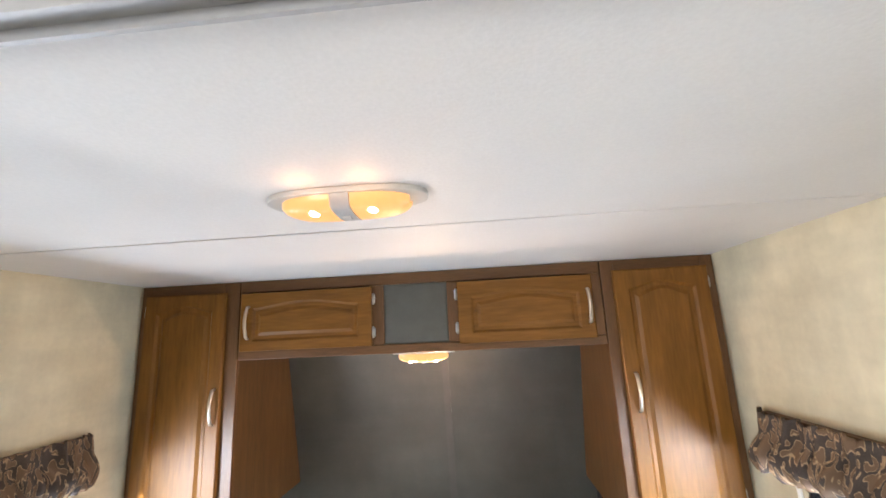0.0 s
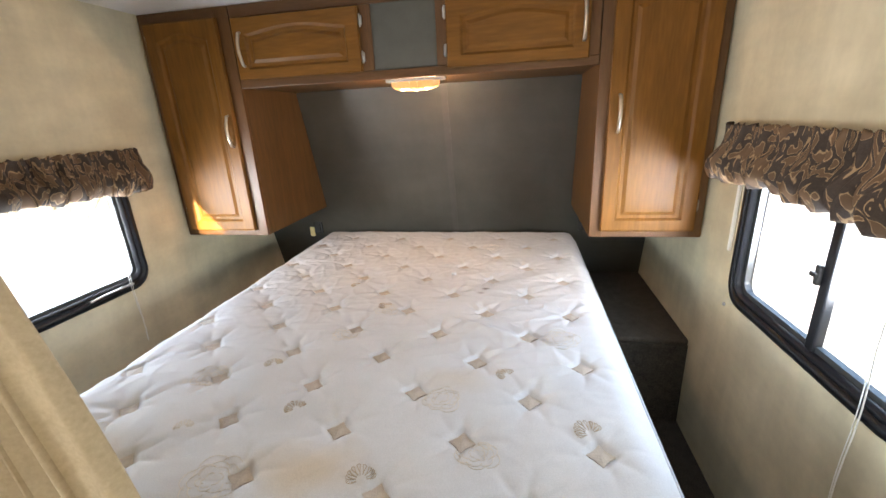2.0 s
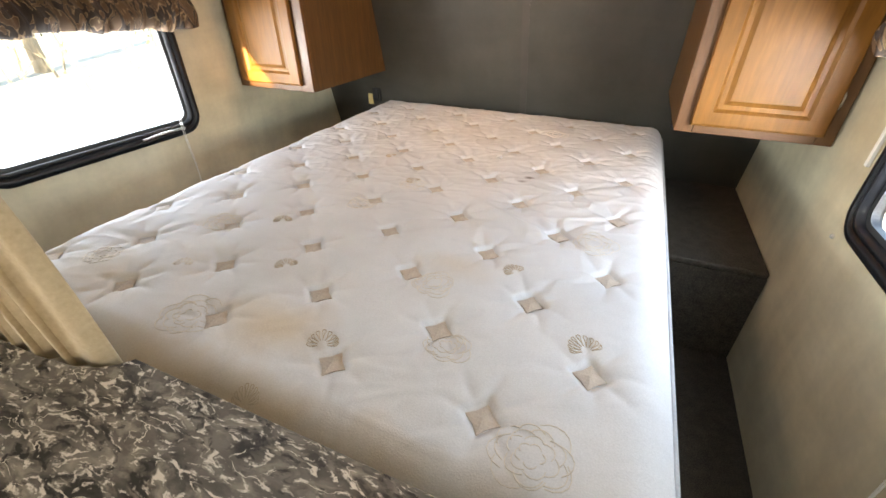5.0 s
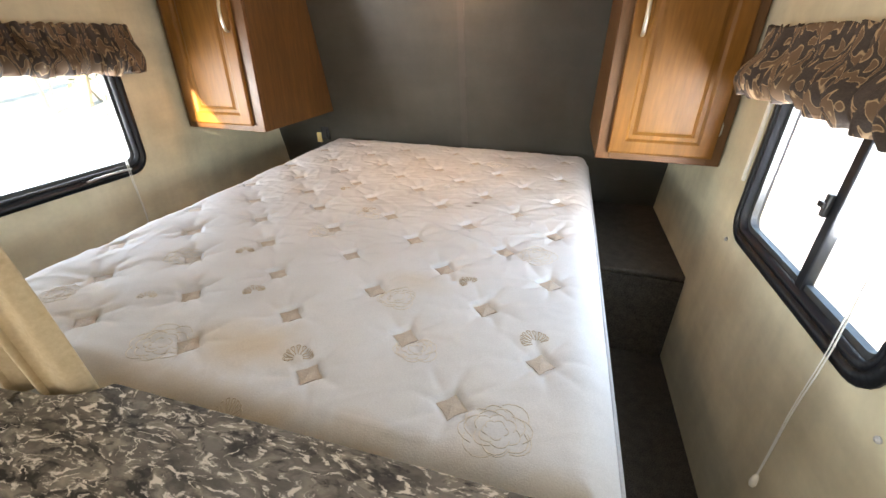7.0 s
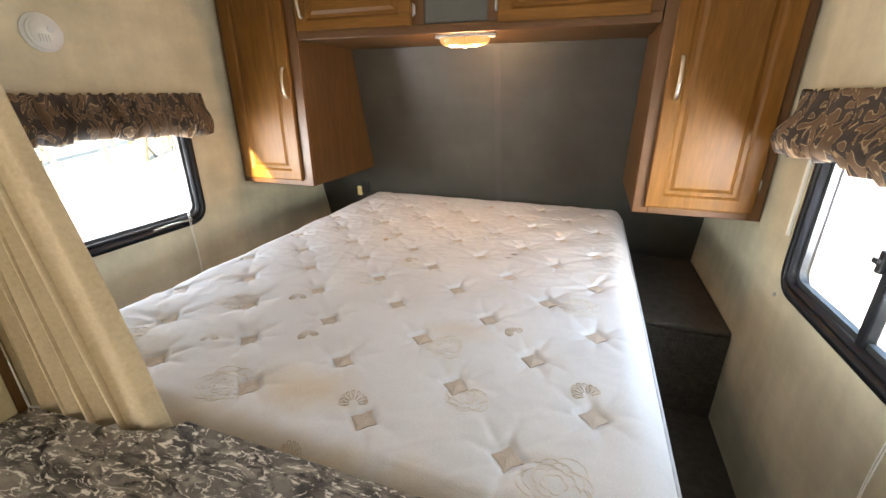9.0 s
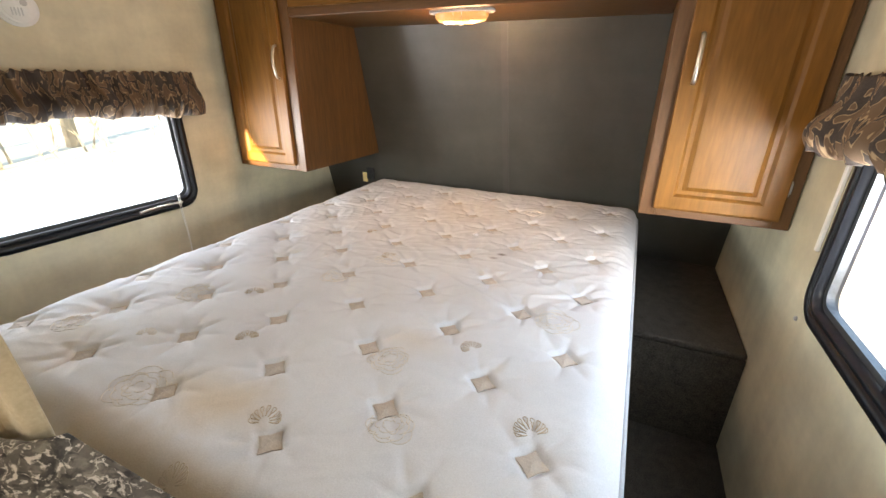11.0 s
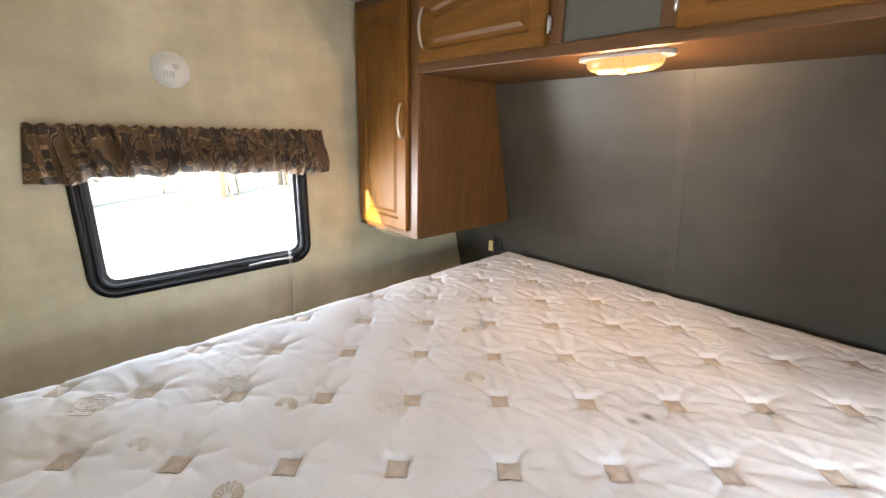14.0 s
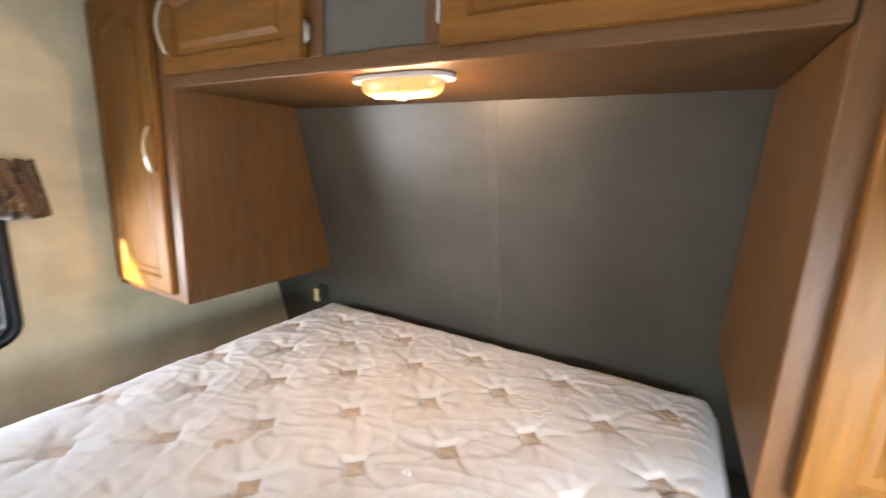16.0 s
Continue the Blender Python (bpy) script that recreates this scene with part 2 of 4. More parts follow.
M_BLACK = mat("black_frame", (0.010, 0.011, 0.014), 0.28, vary=0.2, scale=20, fine=200, bump=0.02, spec=0.35)
M_BOX = mat("black_plastic", (0.012, 0.012, 0.012), 0.5, vary=0.2, scale=20)
M_RUBBER = mat("grey_seal", (0.045, 0.05, 0.055), 0.5, vary=0.2, scale=20)
M_MARBLE = marble("marbled_laminate")
M_TRIM = mat("pale_metal_trim", (0.62, 0.63, 0.62), 0.3, 0.6, vary=0.06, scale=30)
M_CREAM = mat("cream_panel", (0.52, 0.46, 0.29), 0.5, vary=0.06, scale=5, fine=70, bump=0.05, tint=(0.58, 0.52, 0.36))
M_CURT = mat("beige_curtain", (0.46, 0.36, 0.23), 0.9, vary=0.06, scale=8, fine=120, bump=0.1, tint=(0.58, 0.47, 0.32))
M_VAL = leaf_print("leaf_print_cloth")
M_WHITE = mat("white_plastic", (0.86, 0.86, 0.83), 0.4, vary=0.03, scale=30)
M_GREYP = mat("grey_plastic", (0.45, 0.45, 0.46), 0.4, vary=0.05, scale=30)
M_SLOT = mat("pale_grey_plastic", (0.58, 0.58, 0.57), 0.45, vary=0.05, scale=30)
# White plastic of the lamp bases, with their shade put into a greyer colour.
M_BASE = mat("shaded_white_plastic", (0.56, 0.55, 0.53), 0.4, vary=0.04, scale=30)
M_CORD = mat("white_cord", (0.75, 0.75, 0.72), 0.6, vary=0.05)
M_GRILLE = mat("grey_speaker_cloth", (0.105, 0.10, 0.086), 0.8, vary=0.08, scale=20, fine=300, bump=0.2)
M_NAVY = mat("navy_upholstery", (0.012, 0.017, 0.028), 0.7, vary=0.2, scale=12, fine=200, bump=0.2)
M_CONCRETE = mat("pale_gravel", (0.40, 0.37, 0.33), 0.9, vary=0.12, scale=0.8, fine=14, bump=0.3)
M_GRASS = mat("dry_grass", (0.22, 0.20, 0.14), 0.95, vary=0.3, scale=2, fine=30, bump=0.5)
M_BARK = mat("tree_bark", (0.13, 0.108, 0.07), 0.9, vary=0.3, scale=4, fine=30, bump=0.5, stretch=(1, 1, 0.2))
M_LEAF = mat("tree_leaves", (0.04, 0.045, 0.02), 0.8, vary=0.3, scale=3, fine=20)
M_SUN_PLATE = mat("sun_yellow_plate", (0.75, 0.62, 0.28), 0.4, vary=0.03)
M_AMBER = glow("lit_amber_lens", (1.0, 0.47, 0.15), 0.07)
M_BULB = glow("lit_bulb", (1.0, 0.80, 0.45), 1.2)
M_GLASS = clear_glass("window_glass")


# ---- shape helpers ----
def bm_box(x0, x1, y0, y1, z0, z1, bevel=0.0, seg=2):
    bm = bmesh.new()
    bmesh.ops.create_cube(bm, size=1, matrix=Matrix.Translation(((x0 + x1) / 2, (y0 + y1) / 2, (z0 + z1) / 2)) @ Matrix.Diagonal((x1 - x0, y1 - y0, z1 - z0, 1)))
    if bevel:
        bmesh.ops.bevel(bm, geom=bm.edges[:], offset=bevel, segments=seg, profile=0.5, affect="EDGES")
    return bm


def bm_prism(points, axis, a, b, bevel=0.0):
    """A polygon drawn in the two other axes, drawn out along axis from a to b."""
    bm = bmesh.new()
    lift = {"x": lambda p, v: (v, p[0], p[1]), "y": lambda p, v: (p[0], v, p[1]), "z": lambda p, v: (p[0], p[1], v)}[axis]
    low = [bm.verts.new(lift(p, a)) for p in points]
    high = [bm.verts.new(lift(p, b)) for p in points]
    n = len(points)
    bm.faces.new(low)
    bm.faces.new(high)
    for i in range(n):
        bm.faces.new((low[i], low[(i + 1) % n], high[(i + 1) % n], high[i]))
    bmesh.ops.recalc_face_normals(bm, faces=bm.faces[:])
    if bevel:
        bmesh.ops.bevel(bm, geom=bm.edges[:], offset=bevel, segments=2, profile=0.5, affect="EDGES")
    return bm


def bm_join(*bms):
    out = bmesh.new()
    for b in bms:
        tmp = bpy.data.meshes.new("tmp")
        b.to_mesh(tmp)
        out.from_mesh(tmp)
        bpy.data.meshes.remove(tmp)
        b.free()
    return out


def bm_tube(points, radius, sides=8, closed=False):
    """A round rod along a line of points."""
    bm = bmesh.new()
    pts = [Vector(p) for p in points]
    rings = []
    for i, p in enumerate(pts):
        a = pts[i - 1] if (i or closed) else pts[i]
        c = pts[(i + 1) % len(pts)] if (i < len(pts) - 1 or closed) else pts[i]
        d = (c - a).normalized()
        u = d.orthogonal().normalized() if not rings else (u - d * u.dot(d)).normalized()
        v = d.cross(u)
        r = radius[i] if isinstance(radius, (list, tuple)) else radius
        rings.append([bm.verts.new(p + r * (math.cos(k) * u + math.sin(k) * v)) for k in [2 * math.pi * q / sides for q in range(sides)]])
    n = len(rings)
    for i in range(n if closed else n - 1):
        for k in range(sides):
            bm.faces.new((rings[i][k], rings[i][(k + 1) % sides], rings[(i + 1) % n][(k + 1) % sides], rings[(i + 1) % n][k]))
    if not closed:
        bm.faces.new(rings[0][::-1])
        bm.faces.new(rings[-1])
    return bm


def mesh_of(name, bm, material, smooth=False):
    bmesh.ops.recalc_face_normals(bm, faces=bm.faces[:])
    me = bpy.data.meshes.new(name)
    bm.to_mesh(me)
    bm.free()
    me.materials.append(material)
    if smooth:
        for p in me.polygons:
            p.use_smooth = True
    return me


def part(name, bm, material, parent, label="", smooth=False):
    ob = new(name, mesh_of(name, bm, material, smooth))
    ob.parent = parent
    ob.matrix_parent_inverse = parent.matrix_world.inverted()
    if label:
        ob["label"] = label
    return ob


def thing(name, label, category, at=(0, 0, 0), group="", kind=""):
    ob = new(name)
    ob.empty_display_size = 0.05
    ob.matrix_world = Matrix.Translation(at)
    return tagged(ob, label, category, group, kind)


def structure(name, bm, material, label, category, smooth=False):
    return tagged(new(name, mesh_of(name, bm, material, smooth)), label, category, "", "structure")


def rounded_rect(y0, y1, z0, z1, r, seg=6):
    out = []
    for cy, cz, a0 in ((y1 - r, z1 - r, 0), (y0 + r, z1 - r, 90), (y0 + r, z0 + r, 180), (y1 - r, z0 + r, 270)):
        for k in range(seg + 1):
            a = radians(a0 + 90 * k / seg)
            out.append((cy + r * math.cos(a), cz + r * math.sin(a)))
    return out


def bm_ring(outer, inner, x0, x1):
    """A frame between two outlines with the same number of points, from x0 to x1."""
    bm = bmesh.new()
    n = len(outer)
    loops = [[bm.verts.new((x, *p)) for p in o] for x, o in ((x0, outer), (x1, outer), (x1, inner), (x0, inner))]
    for q in range(4):
        a, b = loops[q], loops[(q + 1) % 4]
        for i in range(n):
            bm.faces.new((a[i], a[(i + 1) % n], b[(i + 1) % n], b[i]))
    bmesh.ops.recalc_face_normals(bm, faces=bm.faces[:])
    return bm


# ---- the room ----
XL, XR, CEIL, YB = -1.52, 0.975, 1.965, -3.2


def head_y(z):
    """The sloping head wall's inner face at a height."""
    return 2.43 - (z - 0.947) * 0.27


structure("floor", bm_box(XL - 0.1, XR + 0.1, YB - 0.1, 2.9, -0.06, 0.0), M_CARPET, "grey-brown carpet floor of the trailer", "floor")
# the ceiling in panels, with an unseen added opening for sun on the wardrobe
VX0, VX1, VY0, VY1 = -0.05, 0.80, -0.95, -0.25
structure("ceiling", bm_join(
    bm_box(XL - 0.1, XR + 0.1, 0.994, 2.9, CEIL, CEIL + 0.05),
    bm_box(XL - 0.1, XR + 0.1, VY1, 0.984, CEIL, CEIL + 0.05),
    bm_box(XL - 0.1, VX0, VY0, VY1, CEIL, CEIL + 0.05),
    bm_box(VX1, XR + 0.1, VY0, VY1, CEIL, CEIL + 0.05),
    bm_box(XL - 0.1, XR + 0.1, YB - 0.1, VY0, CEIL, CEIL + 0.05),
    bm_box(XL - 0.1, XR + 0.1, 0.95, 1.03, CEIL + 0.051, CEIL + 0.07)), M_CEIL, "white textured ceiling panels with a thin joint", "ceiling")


WY0, WY1, WZ0, WZ1 = 0.655, 1.42, 0.815, 1.30


def side_wall(name, x0, x1, label, rear, wy0):
    hole = rounded_rect(wy0, WY1, WZ0, WZ1, 0.05)
    n = len(hole)
    q = n // 4
    rect = []
    y0, y1, z0, z1 = 0.45, 1.62, 0.60, 1.50
    for i, (y, z) in enumerate(hole):
        k = i // q
        rect.append(((y1, z1), (y0, z1), (y0, z0), (y1, z0))[k])
    ring = bmesh.new()
    for x in (x0, x1):
        a = [ring.verts.new((x, *p)) for p in rect]
        b = [ring.verts.new((x, *p)) for p in hole]
        for i in range(n):
            j = (i + 1) % n
            vs = [a[i], a[j], b[j], b[i]] if rect[i] != rect[j] else [a[i], b[j], b[i]]
            ring.faces.new(vs)
    bm = bm_join(ring, bm_ring([(p[0], p[1]) for p in hole], [(p[0], p[1]) for p in hole], x0, x1),
                 bm_box(x0, x1, YB, -2.6, 0, CEIL), *(bm_box(x0, x1, -2.6, -1.2, a, b) for a, b in rear), bm_box(x0, x1, -1.2, y0, 0, CEIL), bm_box(x0, x1, y1, 2.9, 0, CEIL), bm_box(x0, x1, y0, y1, 0, z0), bm_box(x0, x1, y0, y1, z1, CEIL))
    bmesh.ops.remove_doubles(bm, verts=bm.verts[:], dist=0.0003)
    return structure(name, bm, M_WALL, label, "wall")


# The west wall's rear opening is out of view, added for the fill lamp.
side_wall("wall_west", XL - 0.05, XL, "cream mottled wallpaper side wall with a window", ((0, 0.8), (1.65, CEIL)), WY0)
side_wall("wall_east", XR, XR + 0.05, "cream mottled wallpaper side wall with a window", ((0, CEIL),), 0.725)
head = bm_prism([(head_y(0), 0), (head_y(CEIL), CEIL), (head_y(CEIL) + 0.06, CEIL), (head_y(0) + 0.06, 0)], "x", XL, XR)
structure("wall_north", head, M_HEAD, "dark taupe wallpaper wall sloping behind the bed head", "wall")
structure("wall_south", bm_box(XL, XR, YB - 0.05, YB, 0, CEIL), M_WALL, "plain cream end wall of the trailer", "wall")
structure("trim", bm_prism([(head_y(0.5) - 0.002, 0.5), (head_y(1.64) - 0.002, 1.64), (head_y(1.64) + 0.01, 1.64), (head_y(0.5) + 0.01, 0.5)], "x", -0.212, -0.176), wallpaper("batten_wallpaper", (0.062, 0.059, 0.053), (0.08, 0.076, 0.067), 0.40), "taupe batten strip over the head wall's joint", "trim")
# Added plates, out of view, leave a wedge shaped for the wardrobe's sun patch.
vent = thing("sun_mask", "unseen ceiling mask shaped to throw a sun patch on the wardrobe", "vent", (0.3, -0.6, CEIL))
part("mask_plate", bm_prism([(VX0, VY0), (0.59, VY0), (0.389, -0.671), (0.085, -0.262), (VX0, VY1)], "z", CEIL + 0.001, CEIL + 0.005), M_WHITE, vent)
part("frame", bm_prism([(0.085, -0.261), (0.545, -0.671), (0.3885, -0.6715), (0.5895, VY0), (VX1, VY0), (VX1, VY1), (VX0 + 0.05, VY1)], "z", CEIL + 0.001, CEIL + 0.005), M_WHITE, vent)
# an unseen box beside the aisle, added to block sun from the east window
structure("wall_sun_block", bm_box(XR + 0.055, 2.5, -1.7, -0.15, 0.1, 2.1), M_WHITE, "unseen white box that keeps the sun off the east window", "wall")

# ---- outdoors ----
structure("ground", bm_box(-300, 300, -300, 300, -0.9, -0.7), M_CONCRETE, "pale gravel yard in bright sun", "ground")
structure("lawn", bm_box(-60, -10.5, -60, 80, -0.72, -0.66, 0.01), M_GRASS, "strip of dry grass beyond the yard", "ground")


def tree(x, y, h, seed):
    rnd = random.Random(seed)
    root = thing("tree", "bare-branched tree with sparse leaves on dry grass", "tree", (x, y, -0.68), "trees beyond the yard")
    top = Vector((x + rnd.uniform(-0.5, 0.5), y + rnd.uniform(-0.5, 0.5), h - 0.68))
    base = Vector((x, y, -0.68))
    trunk = [base.lerp(top, k / 6) + Vector((rnd.uniform(-0.08, 0.08), rnd.uniform(-0.08, 0.08), 0)) * (k > 0) for k in range(7)]
    tubes = [bm_tube(trunk, [0.2 * (1 - k / 7.5) for k in range(7)], 8)]
    tips = []
    for k in range(1, 7):
        for _ in range(3):
            d = Vector((rnd.uniform(-1, 1), rnd.uniform(-1, 1), rnd.uniform(0.4, 1.2))).normalized()
            ln = rnd.uniform(0.8, 1.8)
            p = trunk[k]
            mid = p + d * ln * 0.5 + Vector((0, 0, rnd.uniform(-0.1, 0.2)))
            tubes.append(bm_tube([p, mid, p + d * ln], [0.05, 0.03, 0.01], 5))
            tips += [mid, p + d * ln]
    part("trunk", bm_join(*tubes), M_BARK, root)
    bm = bmesh.new()
    for tip in tips:
        for _ in range(16):
            c = tip + Vector([rnd.gauss(0, 0.35) for _ in range(3)])
            u = Vector([rnd.uniform(-1, 1) for _ in range(3)]).normalized()
            v = u.orthogonal().normalized()
            s = rnd.uniform(0.05, 0.11)
            bm.faces.new([bm.verts.new(c + q) for q in (u * s, v * s * 0.5, -u * s, -v * s * 0.5)])
    part("crown", bm, M_LEAF, root)
    return root


for i, (tx, ty, th_) in enumerate(((-13, 4.2, 6), (-15, 7.0, 7), (-13.5, 9.5, 5.5), (-16, 12.5, 7), (-14, 15.5, 6.5), (-17, 19, 7.5), (-13, 1.0, 6), (-15, -2.5, 6.5))):
    tree(tx, ty, th_, i)

brush_rnd = random.Random(5)
stems = []
for _ in range(120):
    p = Vector((brush_rnd.uniform(-15, -10.8), brush_rnd.uniform(-6, 34), -0.68))
    hgt = brush_rnd.uniform(0.5, 3.2)
    q = p + Vector((brush_rnd.uniform(-0.5, 0.5), brush_rnd.uniform(-0.7, 0.7), hgt))
    mid = p.lerp(q, 0.5) + Vector((brush_rnd.uniform(-0.2, 0.2), brush_rnd.uniform(-0.2, 0.2), 0))
    stems.append(bm_tube([p, mid, q], [0.035, 0.025, 0.008], 4))
    for _ in range(2):
        d = Vector((brush_rnd.uniform(-1, 1), brush_rnd.uniform(-1, 1), brush_rnd.uniform(0.3, 1))) * 0.5
        stems.append(bm_tube([mid, mid + d], [0.018, 0.005], 4))
tagged(new("brush", mesh_of("brush", bm_join(*stems), M_BARK)), "dry leafless brush along the far edge of the yard", "brush", "", "stuff")

# ---- windows ----
def window(name, x, s, slider, label, WY0):
    """A black rounded trailer window; s is the way into the room."""
    root = thing(name, label, "window", (x, (WY0 + WY1) / 2, WZ0), "", "structure")
    outer, mid = rounded_rect(WY0 - 0.038, WY1 + 0.038, WZ0 - 0.042, WZ1 + 0.03, 0.085), rounded_rect(WY0 - 0.008, WY1 + 0.008, WZ0 - 0.008, WZ1, 0.055)
    inner, in2 = rounded_rect(WY0 + 0.006, WY1 - 0.006, WZ0 + 0.006, WZ1 - 0.01, 0.045), rounded_rect(WY0 + 0.022, WY1 - 0.022, WZ0 + 0.022, WZ1 - 0.02, 0.035)
    bm = bm_ring(outer, mid, x + s * 0.001, x + s * 0.012)
    bmesh.ops.bevel(bm, geom=[e for e in bm.edges if abs(e.verts[0].co.x - x - s * 0.012) < 1e-5 and abs(e.verts[1].co.x - x - s * 0.012) < 1e-5 and len(e.link_faces) == 2], offset=0.004, segments=2, affect="EDGES")
    part("window_frame", bm, M_BLACK, root, "glossy black window frame", True)
    part("inner_frame", bm_ring(mid, inner, x - s * 0.045, x + s * 0.009), M_BLACK, root, "", True)
    part("seal", bm_ring(inner, in2, x - s * 0.03, x - s * 0.012), M_RUBBER, root, "grey rubber glazing seal")
    if slider:
        ym = 1.035
        part("divider", bm_box(min(x - s * 0.03, x - s * 0.004), max(x - s * 0.03, x - s * 0.004), ym - 0.016, ym + 0.016, WZ0, WZ1, 0.004), M_BLACK, root, "black sliding stile")
        latch = bm_join(bm_box(min(x - s * 0.006, x + s * 0.008), max(x - s * 0.006, x + s * 0.008), ym + 0.008, ym + 0.026, 1.0, 1.055, 0.004), bm_box(min(x + s * 0.002, x + s * 0.013), max(x + s * 0.002, x + s * 0.013), ym + 0.012, ym + 0.036, 1.02, 1.034, 0.003))
        part("latch", latch, M_BOX, root, "black window latch")
        spans = ((WY0 + 0.01, ym - 0.01, -0.024), (ym + 0.01, WY1 - 0.01, -0.018))
    else:
        bar = bm_tube([(x + s * 0.014, 1.16 + 0.2 * k / 6, WZ0 - 0.012 + 0.004 * math.sin(math.pi * k / 6)) for k in range(7)], 0.005, 6)
        part("handle", bar, M_CHROME, root, "slim metal handle")
        spans = ((WY0 + 0.01, WY1 - 0.01, -0.02),)
    for y0, y1, d in spans:
        xa = x + s * d
        pane = part("pane", bm_box(xa - 0.002, xa + 0.002, y0, y1, WZ0 + 0.01, WZ1 - 0.01), M_GLASS, root, "clear glass pane")
        pane.visible_shadow = False


window("window_1", XL, 1, False, "black-framed rounded trailer window with clear glass", WY0)
window("window_2", XR, -1, True, "black-framed sliding trailer window with clear glass", 0.725)


def valance(x, s, y0, y1, z0, z1, seed, label):
    """A gathered cloth valance: ruffled sheet with a rod pocket, a board behind and returns at both ends."""
    root = thing("valance", label, "valance", (x, (y0 + y1) / 2, z0), "window valances")
    rnd = random.Random(seed)
    bm = bmesh.new()
    uv = bm.loops.layers.uv.new("UVMap")
    n, rows = 260, 18
    ph = [rnd.uniform(0, 6.28) for _ in range(6)]
    grid, uvs = [], {}
    for i in range(n + 1):
        u = i / n
        y = y0 + (y1 - y0) * u
        col = []
        for j in range(rows + 1):
            v = j / rows
            gather = math.sin(u * 75 + ph[0] + 1.2 * math.sin(u * 17 + ph[1])) * 0.5 + math.sin(u * 151 + ph[2] + 3 * v) * 0.45 + math.sin(u * 43 + ph[3] - 3 * v) * 0.4
            end = min(1, min(u, 1 - u) / 0.03)
            puff = math.sin(math.pi * min(1, max(0, (0.62 - v) / 0.62))) * 0.022
            d = 0.014 + 0.048 * end + puff * 1.3 * end + gather * (0.016 + 0.022 * (1 - v)) * end
            crush = 0.5 * math.sin(u * 210 + ph[4]) * 0.004 if v > 0.7 else 0
            z = z0 + (z1 - z0) * v + (1 - v) ** 2 * (0.004 * math.sin(u * 50 + ph[5]) + 0.005 * math.sin(u * 23 + ph[1]) - 0.010 * math.sin(u * 6 + ph[2])) + (v > 0.97) * 0.004 * math.sin(u * 160)
            flare = (1 - v) * 0.028 * (1 if u > 0.5 else -1) * max(0, 1 - min(u, 1 - u) / 0.06)
            p = bm.verts.new((x + s * (d + crush), y + flare, z))
            uvs[p] = (u * (y1 - y0) * 1.7 + 0.030 * gather, v * (z1 - z0) * 0.75)
            col.append(p)
        grid.append(col)
    for i in range(n):
        for j in range(rows):
            f = bm.faces.new((grid[i][j], grid[i + 1][j], grid[i + 1][j + 1], grid[i][j + 1]))
            for lp in f.loops:
                lp[uv].uv = uvs[lp.vert]
    cloth = part("cloth", bm, M_VAL, root, "", True)
    so = cloth.modifiers.new("thickness", "SOLIDIFY")
    so.thickness = 0.003
    part("board", bm_box(min(x + s * 0.002, x + s * 0.028), max(x + s * 0.002, x + s * 0.028), y0 + 0.02, y1 - 0.02, z0 + 0.03, z1 - 0.008, 0.003), M_FRAMEX, root, "wooden backing board")
    return root


valance(XL, 1, 0.548, 1.545, 1.212, 1.388, 3, "gathered brown leaf-print cloth valance over a window")
valance(XR, -1, 0.56, 1.60, 1.205, 1.392, 8, "gathered brown leaf-print cloth valance over a window")

# ---- bedside ledges and bed base ----
for a, b in ((0.56, XR - 0.002), (XL + 0.002, -1.06)):
    ledge = thing("bedside_ledge", "low carpeted ledge beside the bed head", "ledge", ((a + b) / 2, 2.0, 0), "bedside ledges")
    part("top", bm_prism([(1.705, 0.42), (1.705, 0.45), (head_y(0.45) - 0.004, 0.45), (head_y(0.42) - 0.004, 0.42)], "x", a, b, 0.011), M_CARPET, ledge, "", True)
    part("front", bm_box(a, b, 1.71, 1.73, 0.001, 0.419), M_CARPET, ledge)
bed = thing("bed_base", "carpeted box base under the mattress", "bed base", (-0.25, 1.4, 0))
part("body", bm_box(-1.055, 0.53, 0.40, 2.42, 0.001, 0.52, 0.01), M_CARPET, bed)
part("platform", bm_box(-1.055, 0.535, 0.39, 2.43, 0.521, 0.545, 0.004), M_SIDE, bed, "thin wooden platform board")

# ---- mattress ----
MX0, MX1, MY0, MY1, MZ0, MZ1 = -1.055, 0.538, 0.35, 2.438, 0.547, 0.757
TUFTS = []
for row in range(13):
    ty = 0.505 + 0.1595 * row
    for k in range(-5, 5):
        tx = -0.06 + 0.012 * row * 0.16 + 0.302 * k + (0.15 if row % 2 else 0)
        if MX0 + 0.07 < tx < MX1 - 0.08 and ty < MY1 - 0.08:
            TUFTS.append((tx, ty))
TUFT_XY = np.array(TUFTS)


